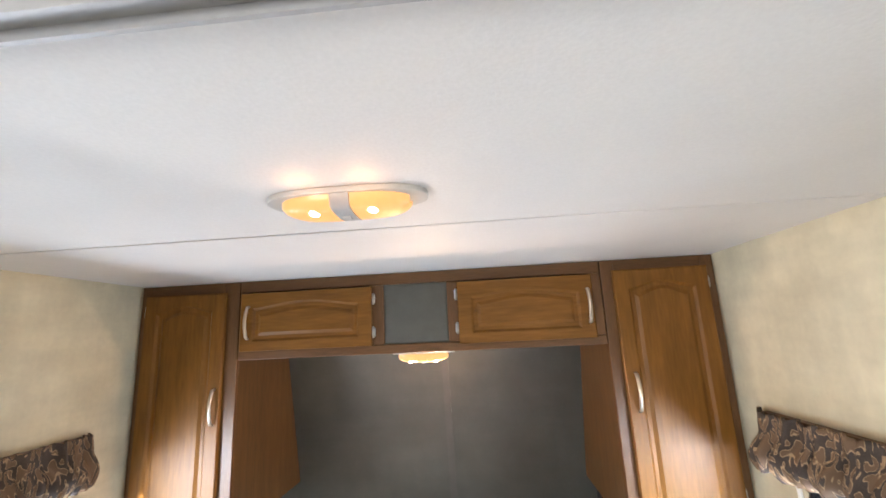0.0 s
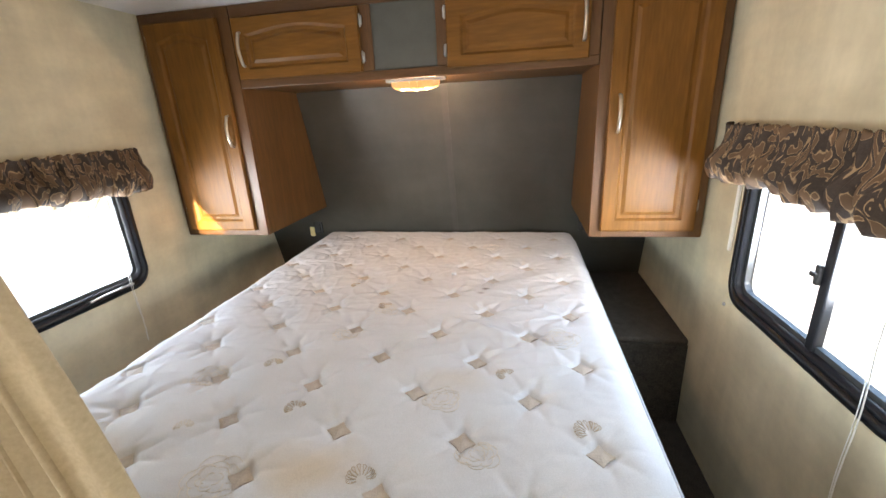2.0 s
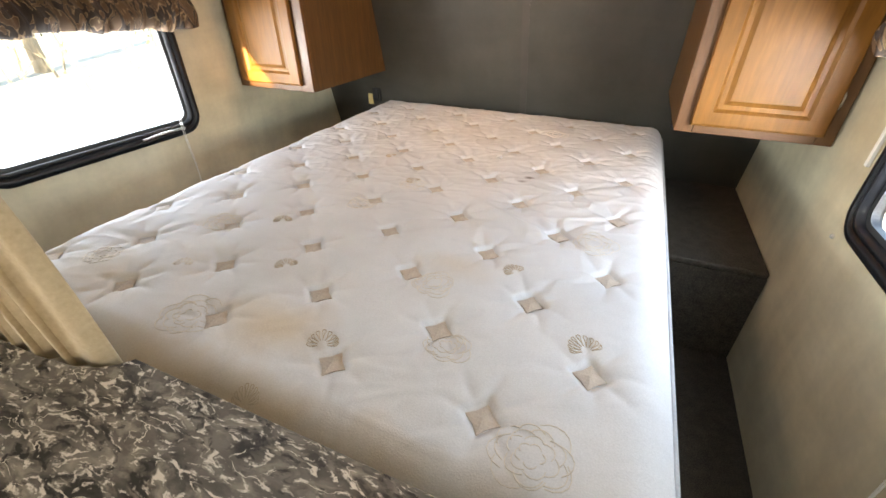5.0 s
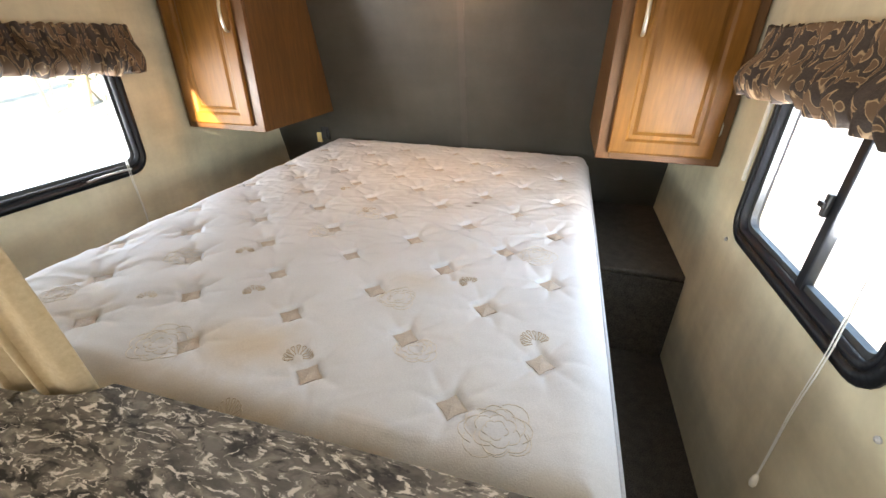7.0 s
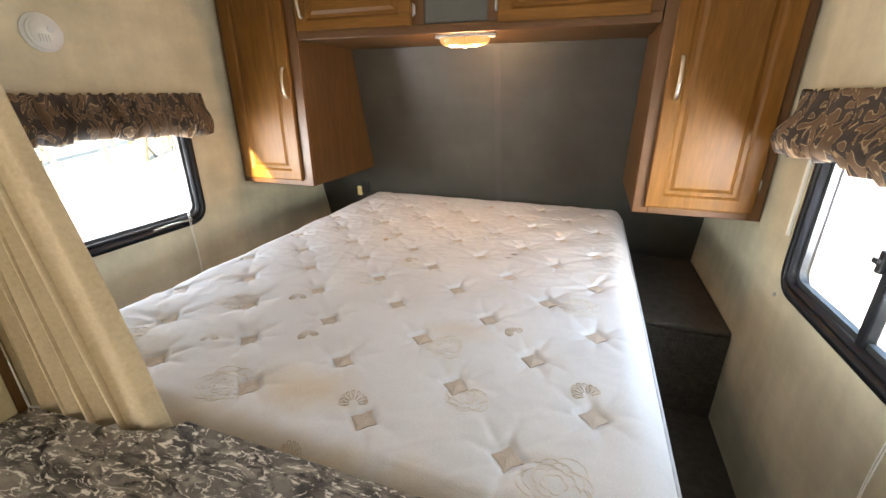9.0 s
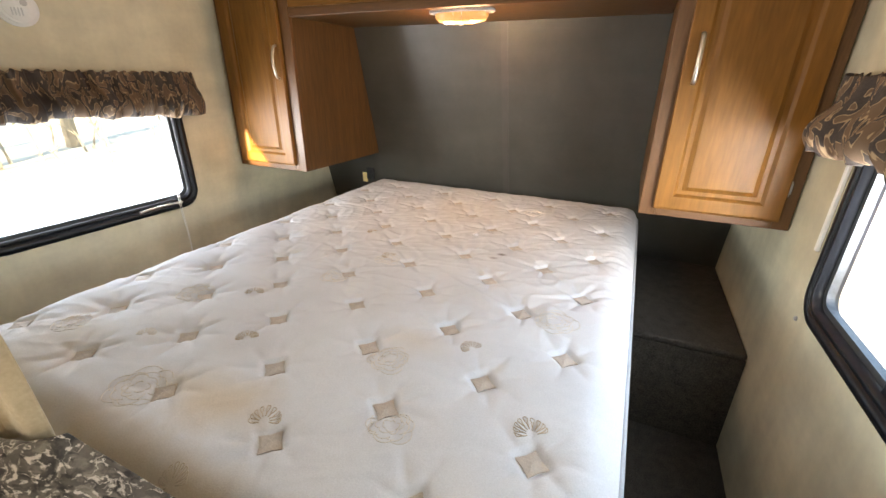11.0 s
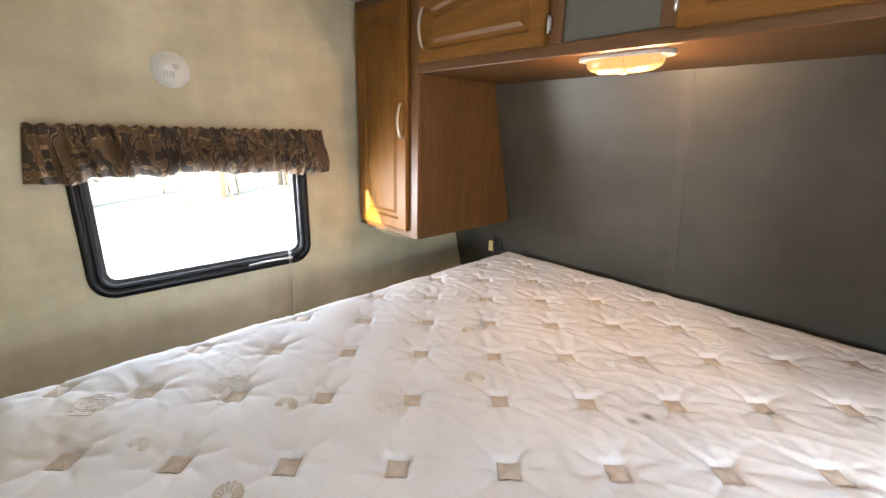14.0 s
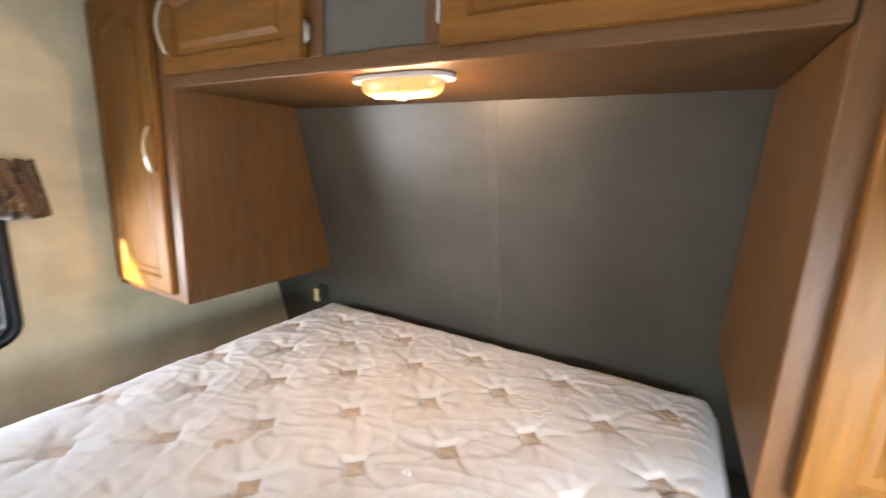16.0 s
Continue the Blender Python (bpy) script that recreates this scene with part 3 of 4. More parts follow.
def top_z(x, y):
    """The mattress top: rounded at its edges, sunk at each tuft, lightly wrinkled between."""
    d = np.hypot(TUFT_XY[:, 0] - x, TUFT_XY[:, 1] - y)
    i = int(d.argmin())
    well = min(1.0, max(0.0, (0.047 - abs(x - TUFT_XY[i, 0]) - abs(y - TUFT_XY[i, 1])) / 0.015))
    sink = float((0.011 * np.exp(-(d / 0.072) ** 2)).sum()) + 0.009 * well * well * (3 - 2 * well)
    ang = math.atan2(y - TUFT_XY[i, 1], x - TUFT_XY[i, 0])
    rays = (abs(math.sin(ang * 4 + i * 2.3 + 6 * d[i])) ** 0.6 - 0.6) * 0.0055 * math.exp(-((d[i] - 0.062) / 0.034) ** 2)
    w = max(0.15, min(1.0, 0.35 + 0.45 * (y - 0.9) + 0.8 * noise.noise(Vector((x * 1.7, y * 1.7, 3.0)))))
    ridge = max(0.0, 0.22 - abs(noise.noise(Vector((x * 5 + 2 * y, y * 17 - x * 5, 1.0))))) / 0.22
    ridge2 = max(0.0, 0.2 - abs(noise.noise(Vector((x * 12 - 5 * y, y * 10 + x * 9, 7.0))))) / 0.2
    wr = w * (0.0036 * ridge * ridge + 0.0030 * ridge2) + 0.003 * noise.noise(Vector((x * 5, y * 5, 9))) + 0.0006 * noise.noise(Vector((x * 22, y * 30, 5)))
    fold = 0.010 * math.exp(-(((x - 0.10) * 0.5 + (y - 1.17) * 0.9) / 0.022) ** 2) * math.exp(-((x - 0.12) / 0.16) ** 2)
    e = min(x - MX0, MX1 - x, y - MY0, MY1 - y)
    ed = 0.045 * max(0, 1 - e / 0.09) ** 2.2
    return MZ1 + 0.006 - sink + rays + wr + fold - ed


mattress = thing("mattress", "bare white tufted pillow-top mattress, lightly stained, on a bed base", "mattress", (-0.25, 1.4, MZ0))
outline = rounded_rect(MX0, MX1, MY0, MY1, 0.075, 8)


def inset(x, y):
    """Pull points of the grid's corners inside the rounded corners."""
    r = 0.075
    cx, cy = min(max(x, MX0 + r), MX1 - r), min(max(y, MY0 + r), MY1 - r)
    dx, dy = x - cx, y - cy
    if dx and dy:
        m = max(abs(dx), abs(dy)) / math.hypot(dx, dy)
        return cx + dx * m, cy + dy * m
    return x, y


NXG, NYG = 280, 360
verts, faces = [], []
for j in range(NYG + 1):
    for i in range(NXG + 1):
        x, y = inset(MX0 + (MX1 - MX0) * i / NXG, MY0 + (MY1 - MY0) * j / NYG)
        verts.append((x, y, top_z(x, y)))
for j in range(NYG):
    for i in range(NXG):
        a = j * (NXG + 1) + i
        faces.append((a, a + 1, a + NXG + 2, a + NXG + 1))
border = [i for i in range(NXG + 1)] + [j * (NXG + 1) + NXG for j in range(1, NYG + 1)] + [NYG * (NXG + 1) + i for i in range(NXG - 1, -1, -1)] + [j * (NXG + 1) for j in range(NYG - 1, 0, -1)]
prev = border
for z, out in ((0.690, 0.010), (0.66, 0.004), (0.62, 0.007), (0.58, 0.004), (MZ0, -0.008)):
    ring = []
    for b in border:
        x, y, _ = verts[b]
        nx, ny = x - (-0.25), y - 1.39
        nx, ny = (1 if nx > 0 else -1) * (abs(nx) > 0.72), (1 if ny > 0 else -1) * (abs(ny) > 0.96)
        ring.append(len(verts))
        verts.append((x + nx * out, y + ny * out, z))
    for k in range(len(border)):
        q = (k + 1) % len(border)
        faces.append((prev[k], ring[k], ring[q], prev[q]))
    prev = ring
me = bpy.data.meshes.new("top")
me.from_pydata(verts, [], faces)
me.materials.append(M_TICK)
for p in me.polygons:
    p.use_smooth = True
pad = new("padding", me)
pad.parent, pad.matrix_parent_inverse = mattress, mattress.matrix_world.inverted()
for z in (0.705, 0.575):
    loop = [(x, y, z) for x, y in rounded_rect(MX0 - 0.006, MX1 + 0.006, MY0 - 0.006, MY1 + 0.006, 0.08, 8)]
    part("piping", bm_tube(loop, 0.006, 6, True), M_PIPING, mattress, "grey corded piping", True)


def bm_pad():
    """A small stitched square, corners along the bed's axes, slightly pillowed."""
    bm = bmesh.new()
    s = 0.0222
    ring = [bm.verts.new((s * x, s * y, 0.0)) for x, y in ((-1, -1), (0, -0.86), (1, -1), (0.86, 0), (1, 1), (0, 0.86), (-1, 1), (-0.86, 0))]
    low = [bm.verts.new((v.co.x, v.co.y, -0.006)) for v in ring]
    c = bm.verts.new((0, 0, 0.003))
    for i in range(8):
        bm.faces.new((ring[i], ring[(i + 1) % 8], c))
        bm.faces.new((low[i], low[(i + 1) % 8], ring[(i + 1) % 8], ring[i]))
    return bm


tuft_mesh = mesh_of("tuft", bm_pad(), M_TUFT)
for tx, ty in TUFTS:
    o = new("tuft", tuft_mesh)
    o.matrix_world = pose(tx, ty, top_z(tx, ty) + 0.004, 0, 0, 45 + 5 * noise.noise(Vector((tx * 9, ty * 9, 0))))
    o.parent, o.matrix_parent_inverse = mattress, mattress.matrix_world.inverted()


def flower(x, y, size, turn, kind, material):
    """An embroidered bloom: nested petal outlines of raised thread, lying on the ticking."""
    tubes = []
    rnd = random.Random(int(x * 1000) + int(y * 77))
    petals = []
    if kind == 0:
        for k in range(9):
            q = (k - 4) / 4
            for side in (-1, 1):
                petals.append((radians(118 - 95 * q), 1.0 - 0.2 * abs(q), 0.001 + abs(side), 0.35 * q, side))
    else:
        for ring in range(4):
            for k in range(5 + ring):
                petals.append((2 * math.pi * (k + 0.4 * ring + rnd.uniform(-0.2, 0.2)) / (5 + ring), (0.35 + 0.22 * ring) * rnd.uniform(0.8, 1.15), -0.22 - 0.05 * ring, 0, 0))
    for a, ln, w, bend, side in petals:
        pts = []
        for q in range(7):
            f = q / 6
            if w > 0:
                r, b = ln * (0.3 + 0.7 * math.sin(math.pi * 0.5 * f)), a + bend * f * f + side * 0.11 * math.sin(math.pi * f ** 1.6)
            else:
                r, b = ln * (0.8 + 0.2 * math.sin(math.pi * f)), a + (f - 0.5) * 1.1
            px, py = x + size * r * math.cos(b + turn), y + size * (r * math.sin(b + turn) - 0.4 * (kind == 0)) * 0.95
            pts.append((px, py, top_z(px, py) + 0.0004))
        tubes.append(bm_tube(pts, 0.0010, 4))
    part("embroidered_flower", bm_join(*tubes), material, mattress, "stitched beige flower")


BLOOMS = [(-0.10, 0.545, 0.040, 0, 0, 1), (-0.415, 0.485, 0.062, 1, 1, 0), (-0.346, 0.723, 0.036, 0.3, 0, 1), (0.02, 0.795, 0.055, 2, 1, 0), (0.187, 0.924, 0.034, 0.4, 0, 1),
          (0.38, 0.735, 0.042, 0.1, 0, 1), (0.332, 0.468, 0.065, 2.4, 1, 0), (0.127, 0.624, 0.05, 4, 1, 0), (-0.825, 0.564, 0.045, 1, 1, 0), (0.346, 1.124, 0.06, 3, 1, 0), (-0.596, 0.623, 0.03, 0, 0, 0),
          (-0.522, 0.905, 0.035, 0.2, 0, 1), (-0.293, 1.326, 0.036, 0.6, 0, 1), (-0.371, 1.095, 0.05, 1, 1, 0), (0.069, 2.072, 0.055, 2, 1, 0), (-0.682, 0.817, 0.055, 1.4, 1, 0), (-0.491, 1.513, 0.03, 0.8, 0, 1),
          (-0.148, 0.385, 0.035, 0, 0, 1), (-0.286, 1.283, 0.045, 0, 1, 0)]
for fx, fy, fs, fa, fk, fm in BLOOMS:
    flower(fx, fy, fs, fa, fk, M_STITCH if fm else M_STITCH_PALE)


# ---- head cabinets ----
YF = 1.75


def bm_door(x0, x1, z0, z1, arch, yf, stile=0.058, rail=0.052):
    """A door slab with an ogee-edged recessed field and a raised panel whose top may be arched. Gives slab and panel."""
    t = 0.02
    n = 16

    def outline(ins, rise, edge):
        pts = [(x0 + stile - ins, z0 + rail - ins), (x1 - stile + ins, z0 + rail - ins)]
        for k in range(n + 1):
            f = k / n
            x = x1 - stile + ins + (x0 - x1 + 2 * stile - 2 * ins) * f
            pts.append((x, z1 - rail - rise + ins + rise * math.sin(math.pi * f) ** 1.3))
        return pts

    def box_line(pts):
        out = [(x0, z0), (x1, z0)]
        for k in range(n + 1):
            f = k / n
            out.append((x1 + (x0 - x1) * f, z1))
        return out

    a, hole = box_line(None), outline(0, arch, 0)
    bm = bmesh.new()
    m = len(a)
    levels = ((a, 0.0), (a, -t + 0.004), ([(x0 + (x - x0) * 0.985 + 0.0075 * (x1 - x0), z0 + (z - z0) * 0.985 + 0.0075 * (z1 - z0)) for x, z in a], -t), (outline(0.004, arch, 0), -t), (hole, -t + 0.003), (outline(-0.006, arch, 0), -t + 0.009), (outline(-0.02, arch, 0), -t + 0.009), (outline(-0.034, arch, 0), -t + 0.002))
    rings = [[bm.verts.new((x, yf + d, z)) for x, z in pts] for pts, d in levels]
    for q in range(len(rings) - 1):
        for i in range(m):
            bm.faces.new((rings[q][i], rings[q][(i + 1) % m], rings[q + 1][(i + 1) % m], rings[q + 1][i]))
    bm.faces.new(rings[0][::-1])
    bm.faces.new(rings[-1])
    return bm


def pull(parent, x, z0, z1, y):
    """An arched bar pull."""
    pts = [(x, y, z0), (x, y - 0.012, z0 + 0.003)]
    for k in range(1, 8):
        f = k / 8
        pts.append((x, y - 0.012 - 0.016 * math.sin(math.pi * f), z0 + 0.003 + (z1 - z0 - 0.006) * f))
    pts += [(x, y - 0.012, z1 - 0.003), (x, y, z1)]
    bm = bm_tube(pts, 0.0055, 8)
    for v in bm.verts:
        v.co.x = x + (v.co.x - x) * 1.3
    part("handle", bm, M_NICKEL, parent, "arched nickel pull", True)


def hinge(parent, x, z, y):
    bm = bm_join(bm_tube([(x, y, z - 0.024), (x, y, z + 0.024)], 0.0045, 8), bm_box(x - 0.008, x + 0.008, y + 0.001, y + 0.006, z - 0.018, z + 0.018, 0.001))
    part("hinge", bm, M_CHROME, parent, "bright metal hinge", True)


def wardrobe(x0, x1, inner, dx0, dx1, hx, label):
    """A hanging wardrobe beside the bed. inner: +1 or -1, the side towards the bed."""
    z0, z1 = 0.92, CEIL - 0.002
    root = thing("wardrobe", label, "wardrobe", ((x0 + x1) / 2, YF, z0), "wardrobes at the bed head")
    for a, nm in ((x0 + 0.001, "outer_side"), (x1 - 0.013, "outer_side")):
        bm = bm_prism([(YF + 0.02, z0), (head_y(z0) - 0.006, z0), (head_y(z1) - 0.006, z1), (YF + 0.02, z1)], "x", a, a + 0.012)
        part("side_panel", bm, M_SIDE, root, "reddish wood-grain side panel")
    part("bottom_panel", bm_box(x0 + 0.014, x1 - 0.014, YF + 0.02, head_y(z0) - 0.01, z0, z0 + 0.012), M_SIDE, root)
    part("back_edge", bm_prism([(head_y(z0) - 0.018, z0 + 0.002), (head_y(z1) - 0.018, z1 - 0.002), (head_y(z1) - 0.007, z1 - 0.002), (head_y(z0) - 0.007, z0 + 0.002)], "x", x0 + 0.014, x1 - 0.014), M_SIDE, root)
    part("stile", bm_box(x0 + 0.001, dx0 + 0.012, YF, YF + 0.0195, z0, z1, 0.002), M_FRAME, root)
    part("stile", bm_box(dx1 - 0.012, x1 - 0.001, YF, YF + 0.0195, z0, z1, 0.002), M_FRAME, root)
    part("rail", bm_box(dx0 + 0.0125, dx1 - 0.0125, YF, YF + 0.0195, z0, z0 + 0.045, 0.002), M_FRAMEX, root)
    part("rail", bm_box(dx0 + 0.0125, dx1 - 0.0125, YF, YF + 0.0195, z1 - 0.06, z1, 0.002), M_FRAMEX, root)
    door = part("door", bm_door(dx0, dx1, z0 + 0.03, z1 - 0.045, 0.03, YF - 0.001), M_WOOD, root, "honey-brown raised-panel door")
    pull(door, hx, 1.366, 1.508, YF - 0.021)
    ox = dx0 if inner > 0 else dx1
    for z in (1.06, 1.85):
        hinge(door, ox, z, YF - 0.012)
    return root


wardrobe(XL + 0.003, -1.052, 1, -1.482, -1.11, -1.135, "tall honey-brown wooden hanging wardrobe with a closed panelled door")
wardrobe(0.518, XR - 0.003, -1, 0.562, 0.935, 0.60, "tall honey-brown wooden hanging wardrobe with a closed panelled door")

OX0, OX1, OZ0, OZ1 = -1.05, 0.516, 1.622, CEIL - 0.002
over = thing("overhead_cabinet", "honey-brown wooden overhead cabinet with two panelled doors", "cabinet", (-0.26, YF, OZ0))
part("stile", bm_box(OX0 + 0.001, -1.02, YF, YF + 0.0195, 1.6605, 1.9135, 0.002), M_FRAME, over)
part("stile", bm_box(-0.468, -0.402, YF, YF + 0.0195, 1.6605, 1.9135, 0.002), M_FRAME, over)
part("stile", bm_box(-0.128, -0.068, YF, YF + 0.0195, 1.6605, 1.9135, 0.002), M_FRAME, over)
part("stile", bm_box(0.455, OX1 - 0.001, YF, YF + 0.0195, 1.6605, 1.9135, 0.002), M_FRAME, over)
part("top_rail", bm_box(OX0 + 0.001, OX1 - 0.001, YF, YF + 0.0195, 1.914, OZ1, 0.002), M_FRAMEX, over)
part("bottom_rail", bm_box(OX0 + 0.001, OX1 - 0.001, YF - 0.003, YF + 0.0195, OZ0, 1.66, 0.004), M_FRAMEX, over)
part("bottom_panel", bm_box(OX0 + 0.001, OX1 - 0.001, YF + 0.02, head_y(1.65) - 0.002, 1.626, 1.638), M_SIDE, over, "reddish wood-grain underside")
part("grille_panel", bm_box(-0.4015, -0.1285, YF + 0.006, YF + 0.012, 1.6605, 1.9135), M_GRILLE, over, "plain grey cloth panel")
d1 = part("door", bm_door(-1.036, -0.452, 1.658, 1.908, 0.026, YF - 0.001, 0.06, 0.045), M_WOODX, over, "honey-brown panelled door")
d2 = part("door", bm_door(-0.083, 0.474, 1.650, 1.908, 0.026, YF - 0.001, 0.06, 0.045), M_WOODX, over, "honey-brown panelled door")
pull(d1, -0.998, 1.712, 1.848, YF - 0.021)
pull(d2, 0.452, 1.712, 1.848, YF - 0.021)
for z in (1.715, 1.855):
    hinge(d1, -0.446, z, YF - 0.010)
    hinge(d2, -0.089, z, YF - 0.010)


# ---- lamps ----
def dome(x, y, z, rx, ry, h, x0, x1, n=20, m=7):
    """Part of a flattened lens dome hanging from z, between two sides."""
    bm = bmesh.new()
    grid = []
    for i in range(n + 1):
        px = x0 + (x1 - x0) * i / n
        half = ry * max(0.0, 1 - abs((px - x) / rx) ** 3.2) ** 0.5
        col = []
        for j in range(m + 1):
            a = math.pi * j / m
            d = max(0.0, 1 - abs((px - x) / rx) ** 4.0) ** 0.4
            col.append(bm.verts.new((px, y - half * math.cos(a), z - h * d * math.sin(a) ** 0.4)))
        grid.append(col)
    for i in range(n):
        for j in range(m):
            bm.faces.new((grid[i][j], grid[i + 1][j], grid[i + 1][j + 1], grid[i][j + 1]))
    bmesh.ops.remove_doubles(bm, verts=bm.verts[:], dist=0.0002)
    return bm


def twin_lamp(x, y, z, w, d, h, watts, label, spots, spill, color, bridge):
    """A two-lens trailer dome light: base plate, centre bridge with a switch, two amber lenses, a bulb in each."""
    root = thing("dome_light", label, "lamp", (x, y, z), "dome lights")
    rim = [(x + w * 0.5 * math.copysign(abs(math.cos(a)) ** 0.6, math.cos(a)), y + d * 0.5 * math.copysign(abs(math.sin(a)) ** 0.8, math.sin(a))) for a in [2 * math.pi * k / 40 for k in range(40)]]
    part("base", bm_prism(rim, "z", z - 0.012, z - 0.0005, 0.002), M_BASE, root, "white plastic base greyed for shade", True)
    wide = w * 0.395
    part("bridge", dome(x, y, z - 0.012, w * 0.42, d * 0.46, h, x - 0.017, x + 0.017, 4), bridge, root, "centre bridge between the lenses", True)
    part("switch", bm_box(x - 0.008, x + 0.008, y - 0.01, y + 0.01, z - 0.016 - h, z - 0.010 - h, 0.002), M_GREYP, root, "small grey rocker switch")
    for s in (-1, 1):
        a, b = x + s * 0.019, x + s * wide
        part("lens", dome(x, y, z - 0.012, w * 0.41, d * 0.45, h, min(a, b), max(a, b)), M_AMBER, root, "glowing amber lens", True)
        bm = bmesh.new()
        bx = x + s * spots
        bmesh.ops.create_uvsphere(bm, u_segments=12, v_segments=8, radius=0.011, matrix=Matrix.Translation((bx, y - d * 0.2, z - 0.007 - h)) @ Matrix.Diagonal((1.0, 1.3, 0.6, 1)))
        part("bulb", bm, M_BULB, root, "bright bulb spot", True)
        ld = bpy.data.lights.new("bulb_light", "POINT")
        ld.energy, ld.color, ld.shadow_soft_size = watts, color, 0.02
        lo = new("bulb_light", ld)
        lo.location = (bx, y + spill[0], z - spill[1])
    return root


twin_lamp(-0.235, 0.735, CEIL, 0.31, 0.12, 0.03, 0.006, "twin amber-lensed dome light glowing on the ceiling", 0.055, (-0.10, 0.03), (1.0, 0.42, 0.13), M_GREYP)
twin_lamp(-0.25, 1.85, 1.626, 0.275, 0.10, 0.038, 0.5, "twin amber-lensed dome light glowing under the overhead cabinet", 0.055, (0.0, 0.10), (1.0, 0.62, 0.34), M_AMBER)

# ---- small things on the walls ----
det = thing("smoke_detector", "round white smoke detector on the wallpaper above the valance", "detector", (XL, 0.967, 1.586))


def disc(x, y, z, r, t, sgn, bevel=0.004):
    pts = [(y + r * math.cos(2 * math.pi * k / 40), z + r * math.sin(2 * math.pi * k / 40)) for k in range(40)]
    bm = bm_prism(pts, "x", min(x, x + sgn * t), max(x, x + sgn * t))
    bmesh.ops.bevel(bm, geom=[e for e in bm.edges if abs(e.verts[0].co.x - x - sgn * t) < 1e-5 and abs(e.verts[1].co.x - x - sgn * t) < 1e-5], offset=bevel, segments=3, affect="EDGES")
    return bm


part("base", disc(XL, 0.967, 1.586, 0.062, 0.014, 1), M_WHITE, det, "", True)
part("cover", disc(XL + 0.0145, 0.967, 1.586, 0.054, 0.018, 1, 0.008), M_WHITE, det, "", True)
for k in range(4):
    part("vent_slot", bm_box(XL + 0.033, XL + 0.0342, 0.940 + 0.009 * k, 0.944 + 0.009 * k, 1.556, 1.580), M_SLOT, det, "grey vent slot")
part("test_button", disc(XL + 0.0328, 0.980, 1.596, 0.010, 0.003, 1, 0.001), M_SLOT, det, "small grey test button")


def cord(x, y, z0, z1, label, tassel):
    root = thing("pull_cord", label, "cord", (x, y, z0), "blind cords")
    pts = [(x + 0.002 * math.sin(k * 1.3), y + 0.003 * math.sin(k * 0.9), z0 + (z1 - z0) * k / 12) for k in range(13)]
    part("string", bm_tube(pts, 0.0018, 5), M_CORD, root)
    part("string", bm_tube([(p[0], p[1] + 0.006 * (1 - abs(i - 6) / 6) + 0.003, p[2]) for i, p in enumerate(pts)], 0.0014, 5), M_CORD, root)
    if tassel:
        part("tassel", bm_tube([(x, y, z0 - 0.04), (x, y, z0 - 0.03), (x, y, z0 - 0.008), (x, y, z0 + 0.002)], [0.006, 0.009, 0.007, 0.003], 8), M_WHITE, root, "white plastic tassel", True)
    return root


cord(XL + 0.017, 1.345, 0.52, 1.22, "thin white blind cord hanging beside a window", False)
cord(XR - 0.028, 0.80, 0.41, 1.22, "thin white blind cord hanging in front of a window", True)
rail_w = tagged(new("blind_rail", mesh_of("blind_rail", bm_box(XR - 0.010, XR - 0.001, 1.492, 1.508, 0.945, 1.25, 0.002), M_WHITE)), "narrow white plastic blind guide beside a window", "blind rail")
for sy, sz in ((1.475, 0.742), (0.645, 0.745)):
    bm = disc(XR, sy, sz, 0.007, 0.006, -1, 0.002)
    tagged(new("cord_peg", mesh_of("cord_peg", bm, M_GREYP, True)), "small grey plastic cord peg on wallpaper", "peg", "cord pegs")


def socket(x, z, label):
    y = head_y(z)
    root = thing("wall_socket", label, "socket", (x, y, z), "wall sockets")
    part("plate", bm_box(x - 0.03, x + 0.03, y - 0.014, y - 0.001, z - 0.04, z + 0.04, 0.003), M_BOX, root)
    part("receptacle", bm_box(x - 0.018, x + 0.018, y - 0.022, y - 0.0142, z - 0.028, z + 0.028, 0.003), M_BOX, root)
    return root


socket(-1.155, 0.765, "black plastic wall socket low on the taupe wall")
socket(0.60, 0.79, "black plastic wall socket low on the taupe wall")
# Plate beside the socket; the sun patch there is put into its yellow.
tagged(new("sun_patch_plate", mesh_of("sun_patch_plate", bm_box(-1.225, -1.19, head_y(0.74) - 0.012, head_y(0.74) - 0.001, 0.70, 0.765, 0.002), M_SUN_PLATE)), "small plate painted sun-yellow low on the taupe wall", "switch plate")

# ---- partition, counter and curtain at the bed's foot ----
# Dark trim strip that also puts in the shade between partition and curtain.
structure("gap_shade_strip", bm_box(-0.69, -0.657, 0.2435, 0.258, 0.8105, CEIL, 0.002), M_SIDE, "dark brown trim strip for the shaded gap beside the partition", "trim")
structure("partition", bm_box(XL, -0.655, 0.165, 0.243, 0.812, CEIL, 0.004), M_CREAM, "cream panelled partition at the bed's foot", "wall")
tagged(new("screw_cap", mesh_of("screw_cap", disc(-0.655, 0.188, 0.845, 0.004, 0.002, 1, 0.0008), M_GREYP)), "tiny grey screw head on the partition end", "screw")
CX1 = 0.46
counter = thing("counter", "narrow dark marbled laminate counter at the bed's foot", "counter", (-0.5, 0.2, 0))
edge = [(XL + 0.002, 0.085), (CX1 - 0.03, 0.085), (CX1, 0.115), (CX1, 0.305), (CX1 - 0.03, 0.335), (-0.335, 0.335), (-0.348, 0.318), (-0.372, 0.298), (-0.42, 0.282), (-0.50, 0.272), (-0.60, 0.268), (-0.64, 0.266), (-0.655, 0.262), (XL + 0.002, 0.262)]
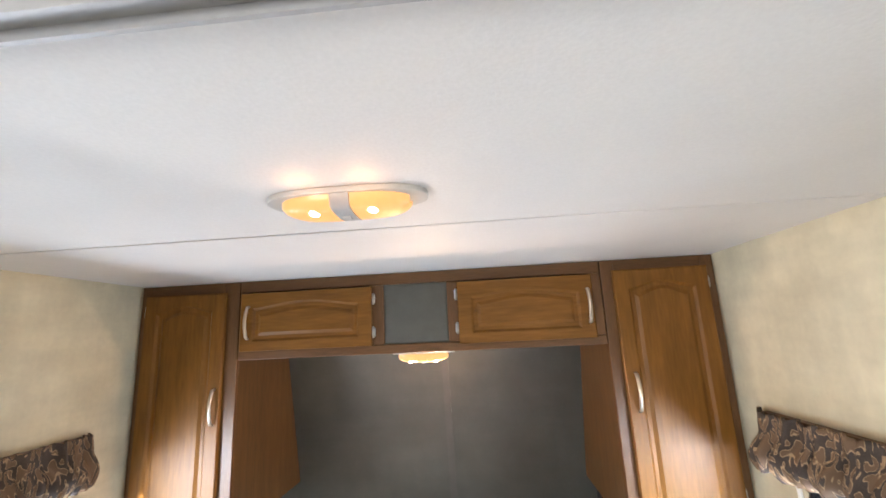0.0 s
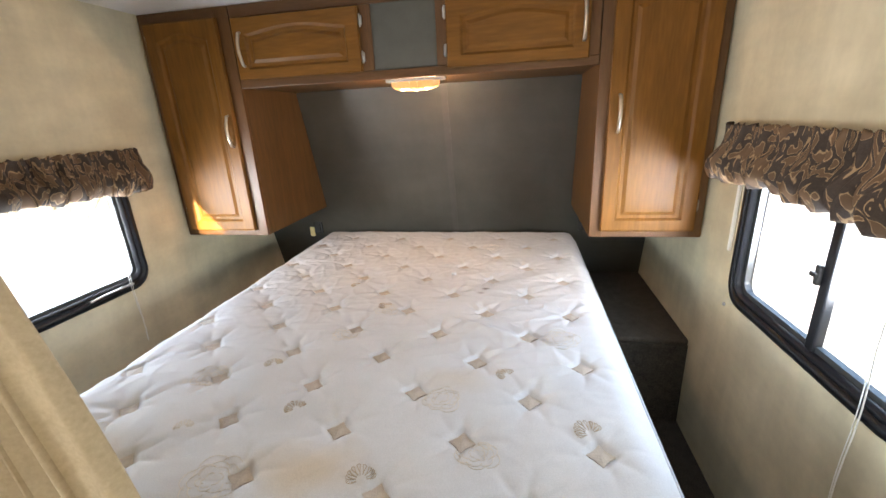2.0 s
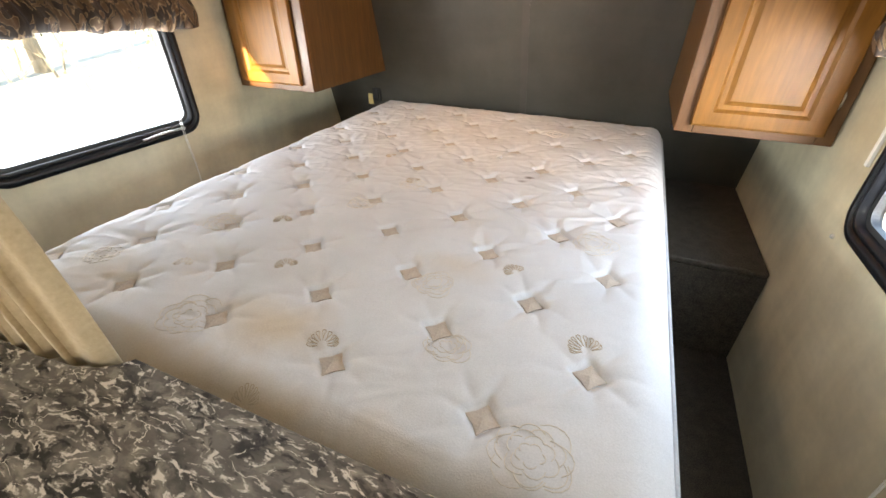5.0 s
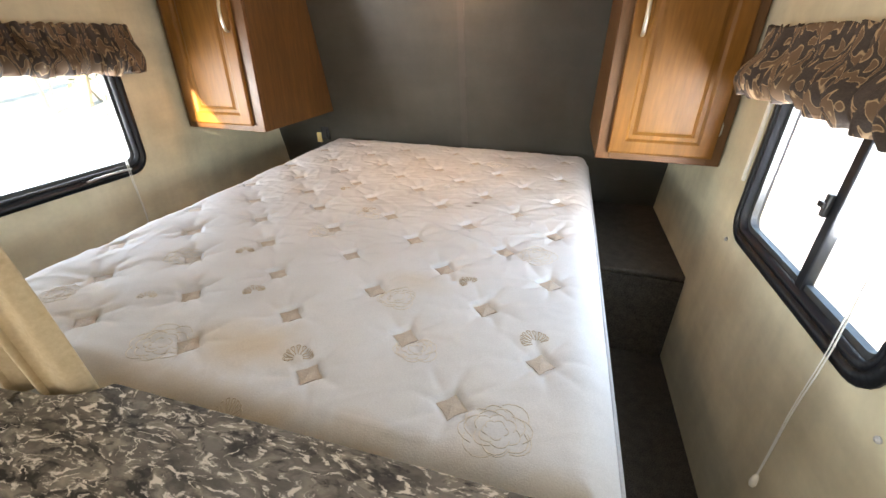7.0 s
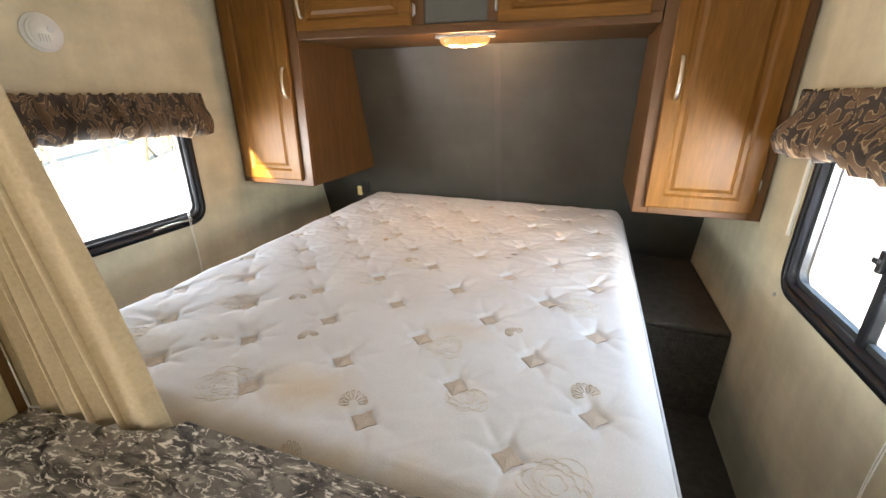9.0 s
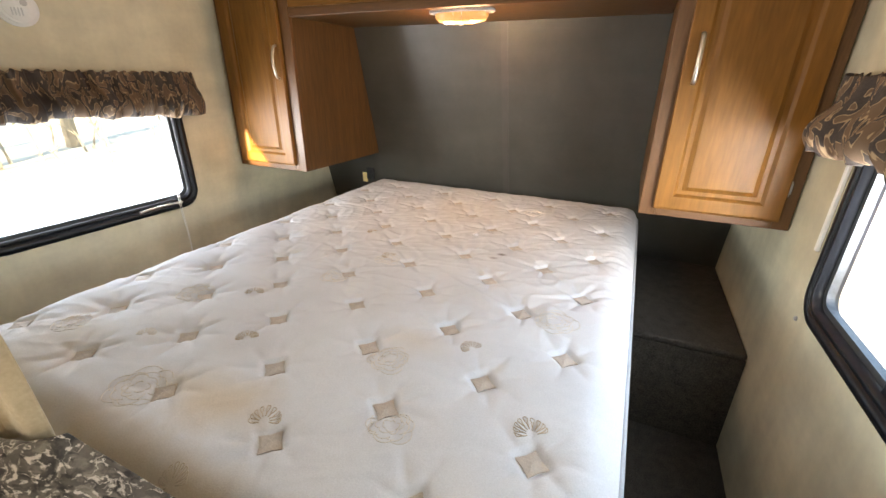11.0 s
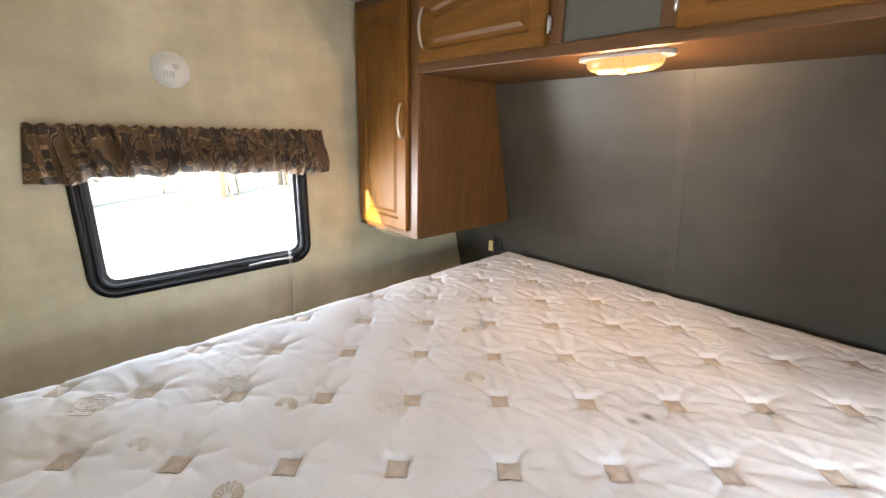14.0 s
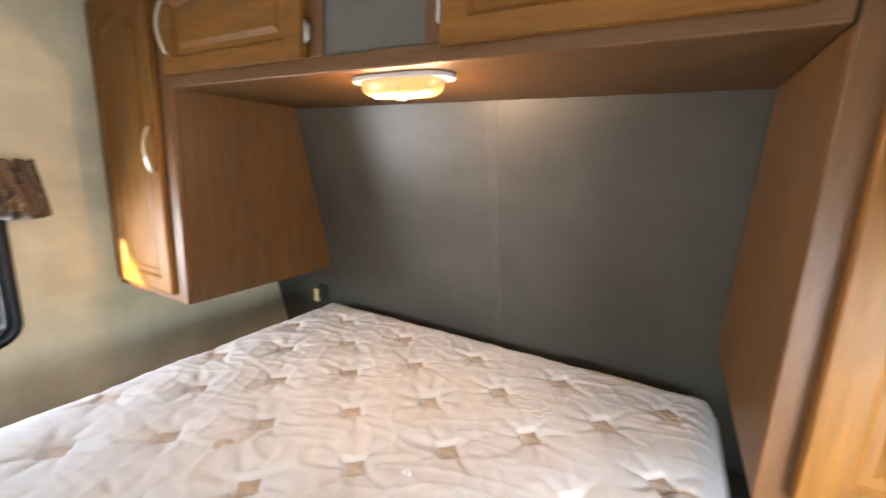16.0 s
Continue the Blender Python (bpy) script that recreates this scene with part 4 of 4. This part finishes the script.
part("top", bm_prism(edge, "z", 0.782, 0.81), M_MARBLE, counter, "dark grey marbled laminate top")
part("edge_trim", bm_box(XL + 0.002, CX1 - 0.03, 0.079, 0.0848, 0.778, 0.8085, 0.0015), M_TRIM, counter, "pale metal edging strip")
part("cabinet_body", bm_box(XL + 0.002, CX1 - 0.02, 0.13, 0.255, 0.001, 0.781, 0.003), M_CREAM, counter, "plain cream panel")


def curtain():
    root = thing("curtain", "drawn-back beige pleated curtain hanging beside the partition", "curtain", (-0.52, 0.3, 0.75))
    bm = bmesh.new()
    n, rows = 150, 24
    grid = []
    for i in range(n + 1):
        u = i / n
        col = []
        for j in range(rows + 1):
            v = j / rows
            z = 0.79 + (1.945 - 0.79) * v
            w = 1 - 0.80 * v
            bx = -0.70 + 0.335 * u * w
            by = 0.285 + 0.033 * u
            # rounded pleats with sharp valleys, then a flat pale hem with a turned edge
            a = math.pi * (u * 5.2 + 0.35 + 0.12 * math.sin(v * 2.5))
            hem = min(1.0, max(0.0, (u - 0.76) / 0.06))
            turned = max(0.0, (u - 0.93) / 0.07)
            deep = min(1.0, 0.25 + u * 3)
            x = bx + (1 - hem) * 0.014 * w * math.sin(2 * a + 0.8)
            y = by + (1 - hem) * deep * (0.026 - 0.055 * abs(math.sin(a)) ** 0.8) + hem * (-0.012 + 0.004 * math.sin(v * 9) + 0.02 * turned * turned) + 0.0015 * math.sin(40 * u - v * 6)
            col.append(bm.verts.new((x, y, z)))
        grid.append(col)
    for i in range(n):
        for j in range(rows):
            bm.faces.new((grid[i][j], grid[i + 1][j], grid[i + 1][j + 1], grid[i][j + 1]))
    c = part("cloth", bm, M_CURT, root, "", True)
    c.modifiers.new("thickness", "SOLIDIFY").thickness = 0.003


curtain()
track = thing("curtain_track", "grey metal curtain track screwed along the ceiling", "curtain track", (-0.3, 0.28, CEIL))
for y0, y1, drop in ((0.236, 0.241, 0.016), (0.263, 0.268, 0.016), (0.2412, 0.2628, 0.005)):
    part("web" if drop < 0.01 else "flange", bm_box(-0.65, XR - 0.002, y0, y1, CEIL - drop, CEIL - 0.001), M_GREYP, track)

# ---- beyond the counter ----
sofa = thing("sofa", "dark navy upholstered sofa back in front of the counter", "sofa", (-1.1, -0.4, 0))
part("backrest", bm_box(XL + 0.02, -0.86, -0.26, -0.01, 0.12, 0.90, 0.09, 5), M_NAVY, sofa, "", True)
part("seat", bm_box(XL + 0.02, -0.80, -0.85, -0.265, 0.12, 0.42, 0.06, 4), M_NAVY, sofa, "", True)
part("base", bm_box(XL + 0.04, -0.82, -0.83, -0.02, 0.001, 0.118, 0.01), M_BOX, sofa)


# ---- litter on the mattress ----
scrap = bmesh.new()
bmesh.ops.create_icosphere(scrap, subdivisions=3, radius=0.011, matrix=Matrix.Translation((-0.08, 1.655, top_z(-0.08, 1.655) + 0.006)) @ Matrix.Diagonal((1.2, 0.8, 0.6, 1)))
for v in scrap.verts:
    v.co += Vector((noise.noise(v.co * 120), noise.noise(v.co * 120 + Vector((5, 0, 0))), noise.noise(v.co * 120 + Vector((0, 7, 0))))) * 0.005
tagged(new("fluff", mesh_of("fluff", scrap, M_TICK, True)), "small crumpled white tuft of padding on the mattress", "fluff")
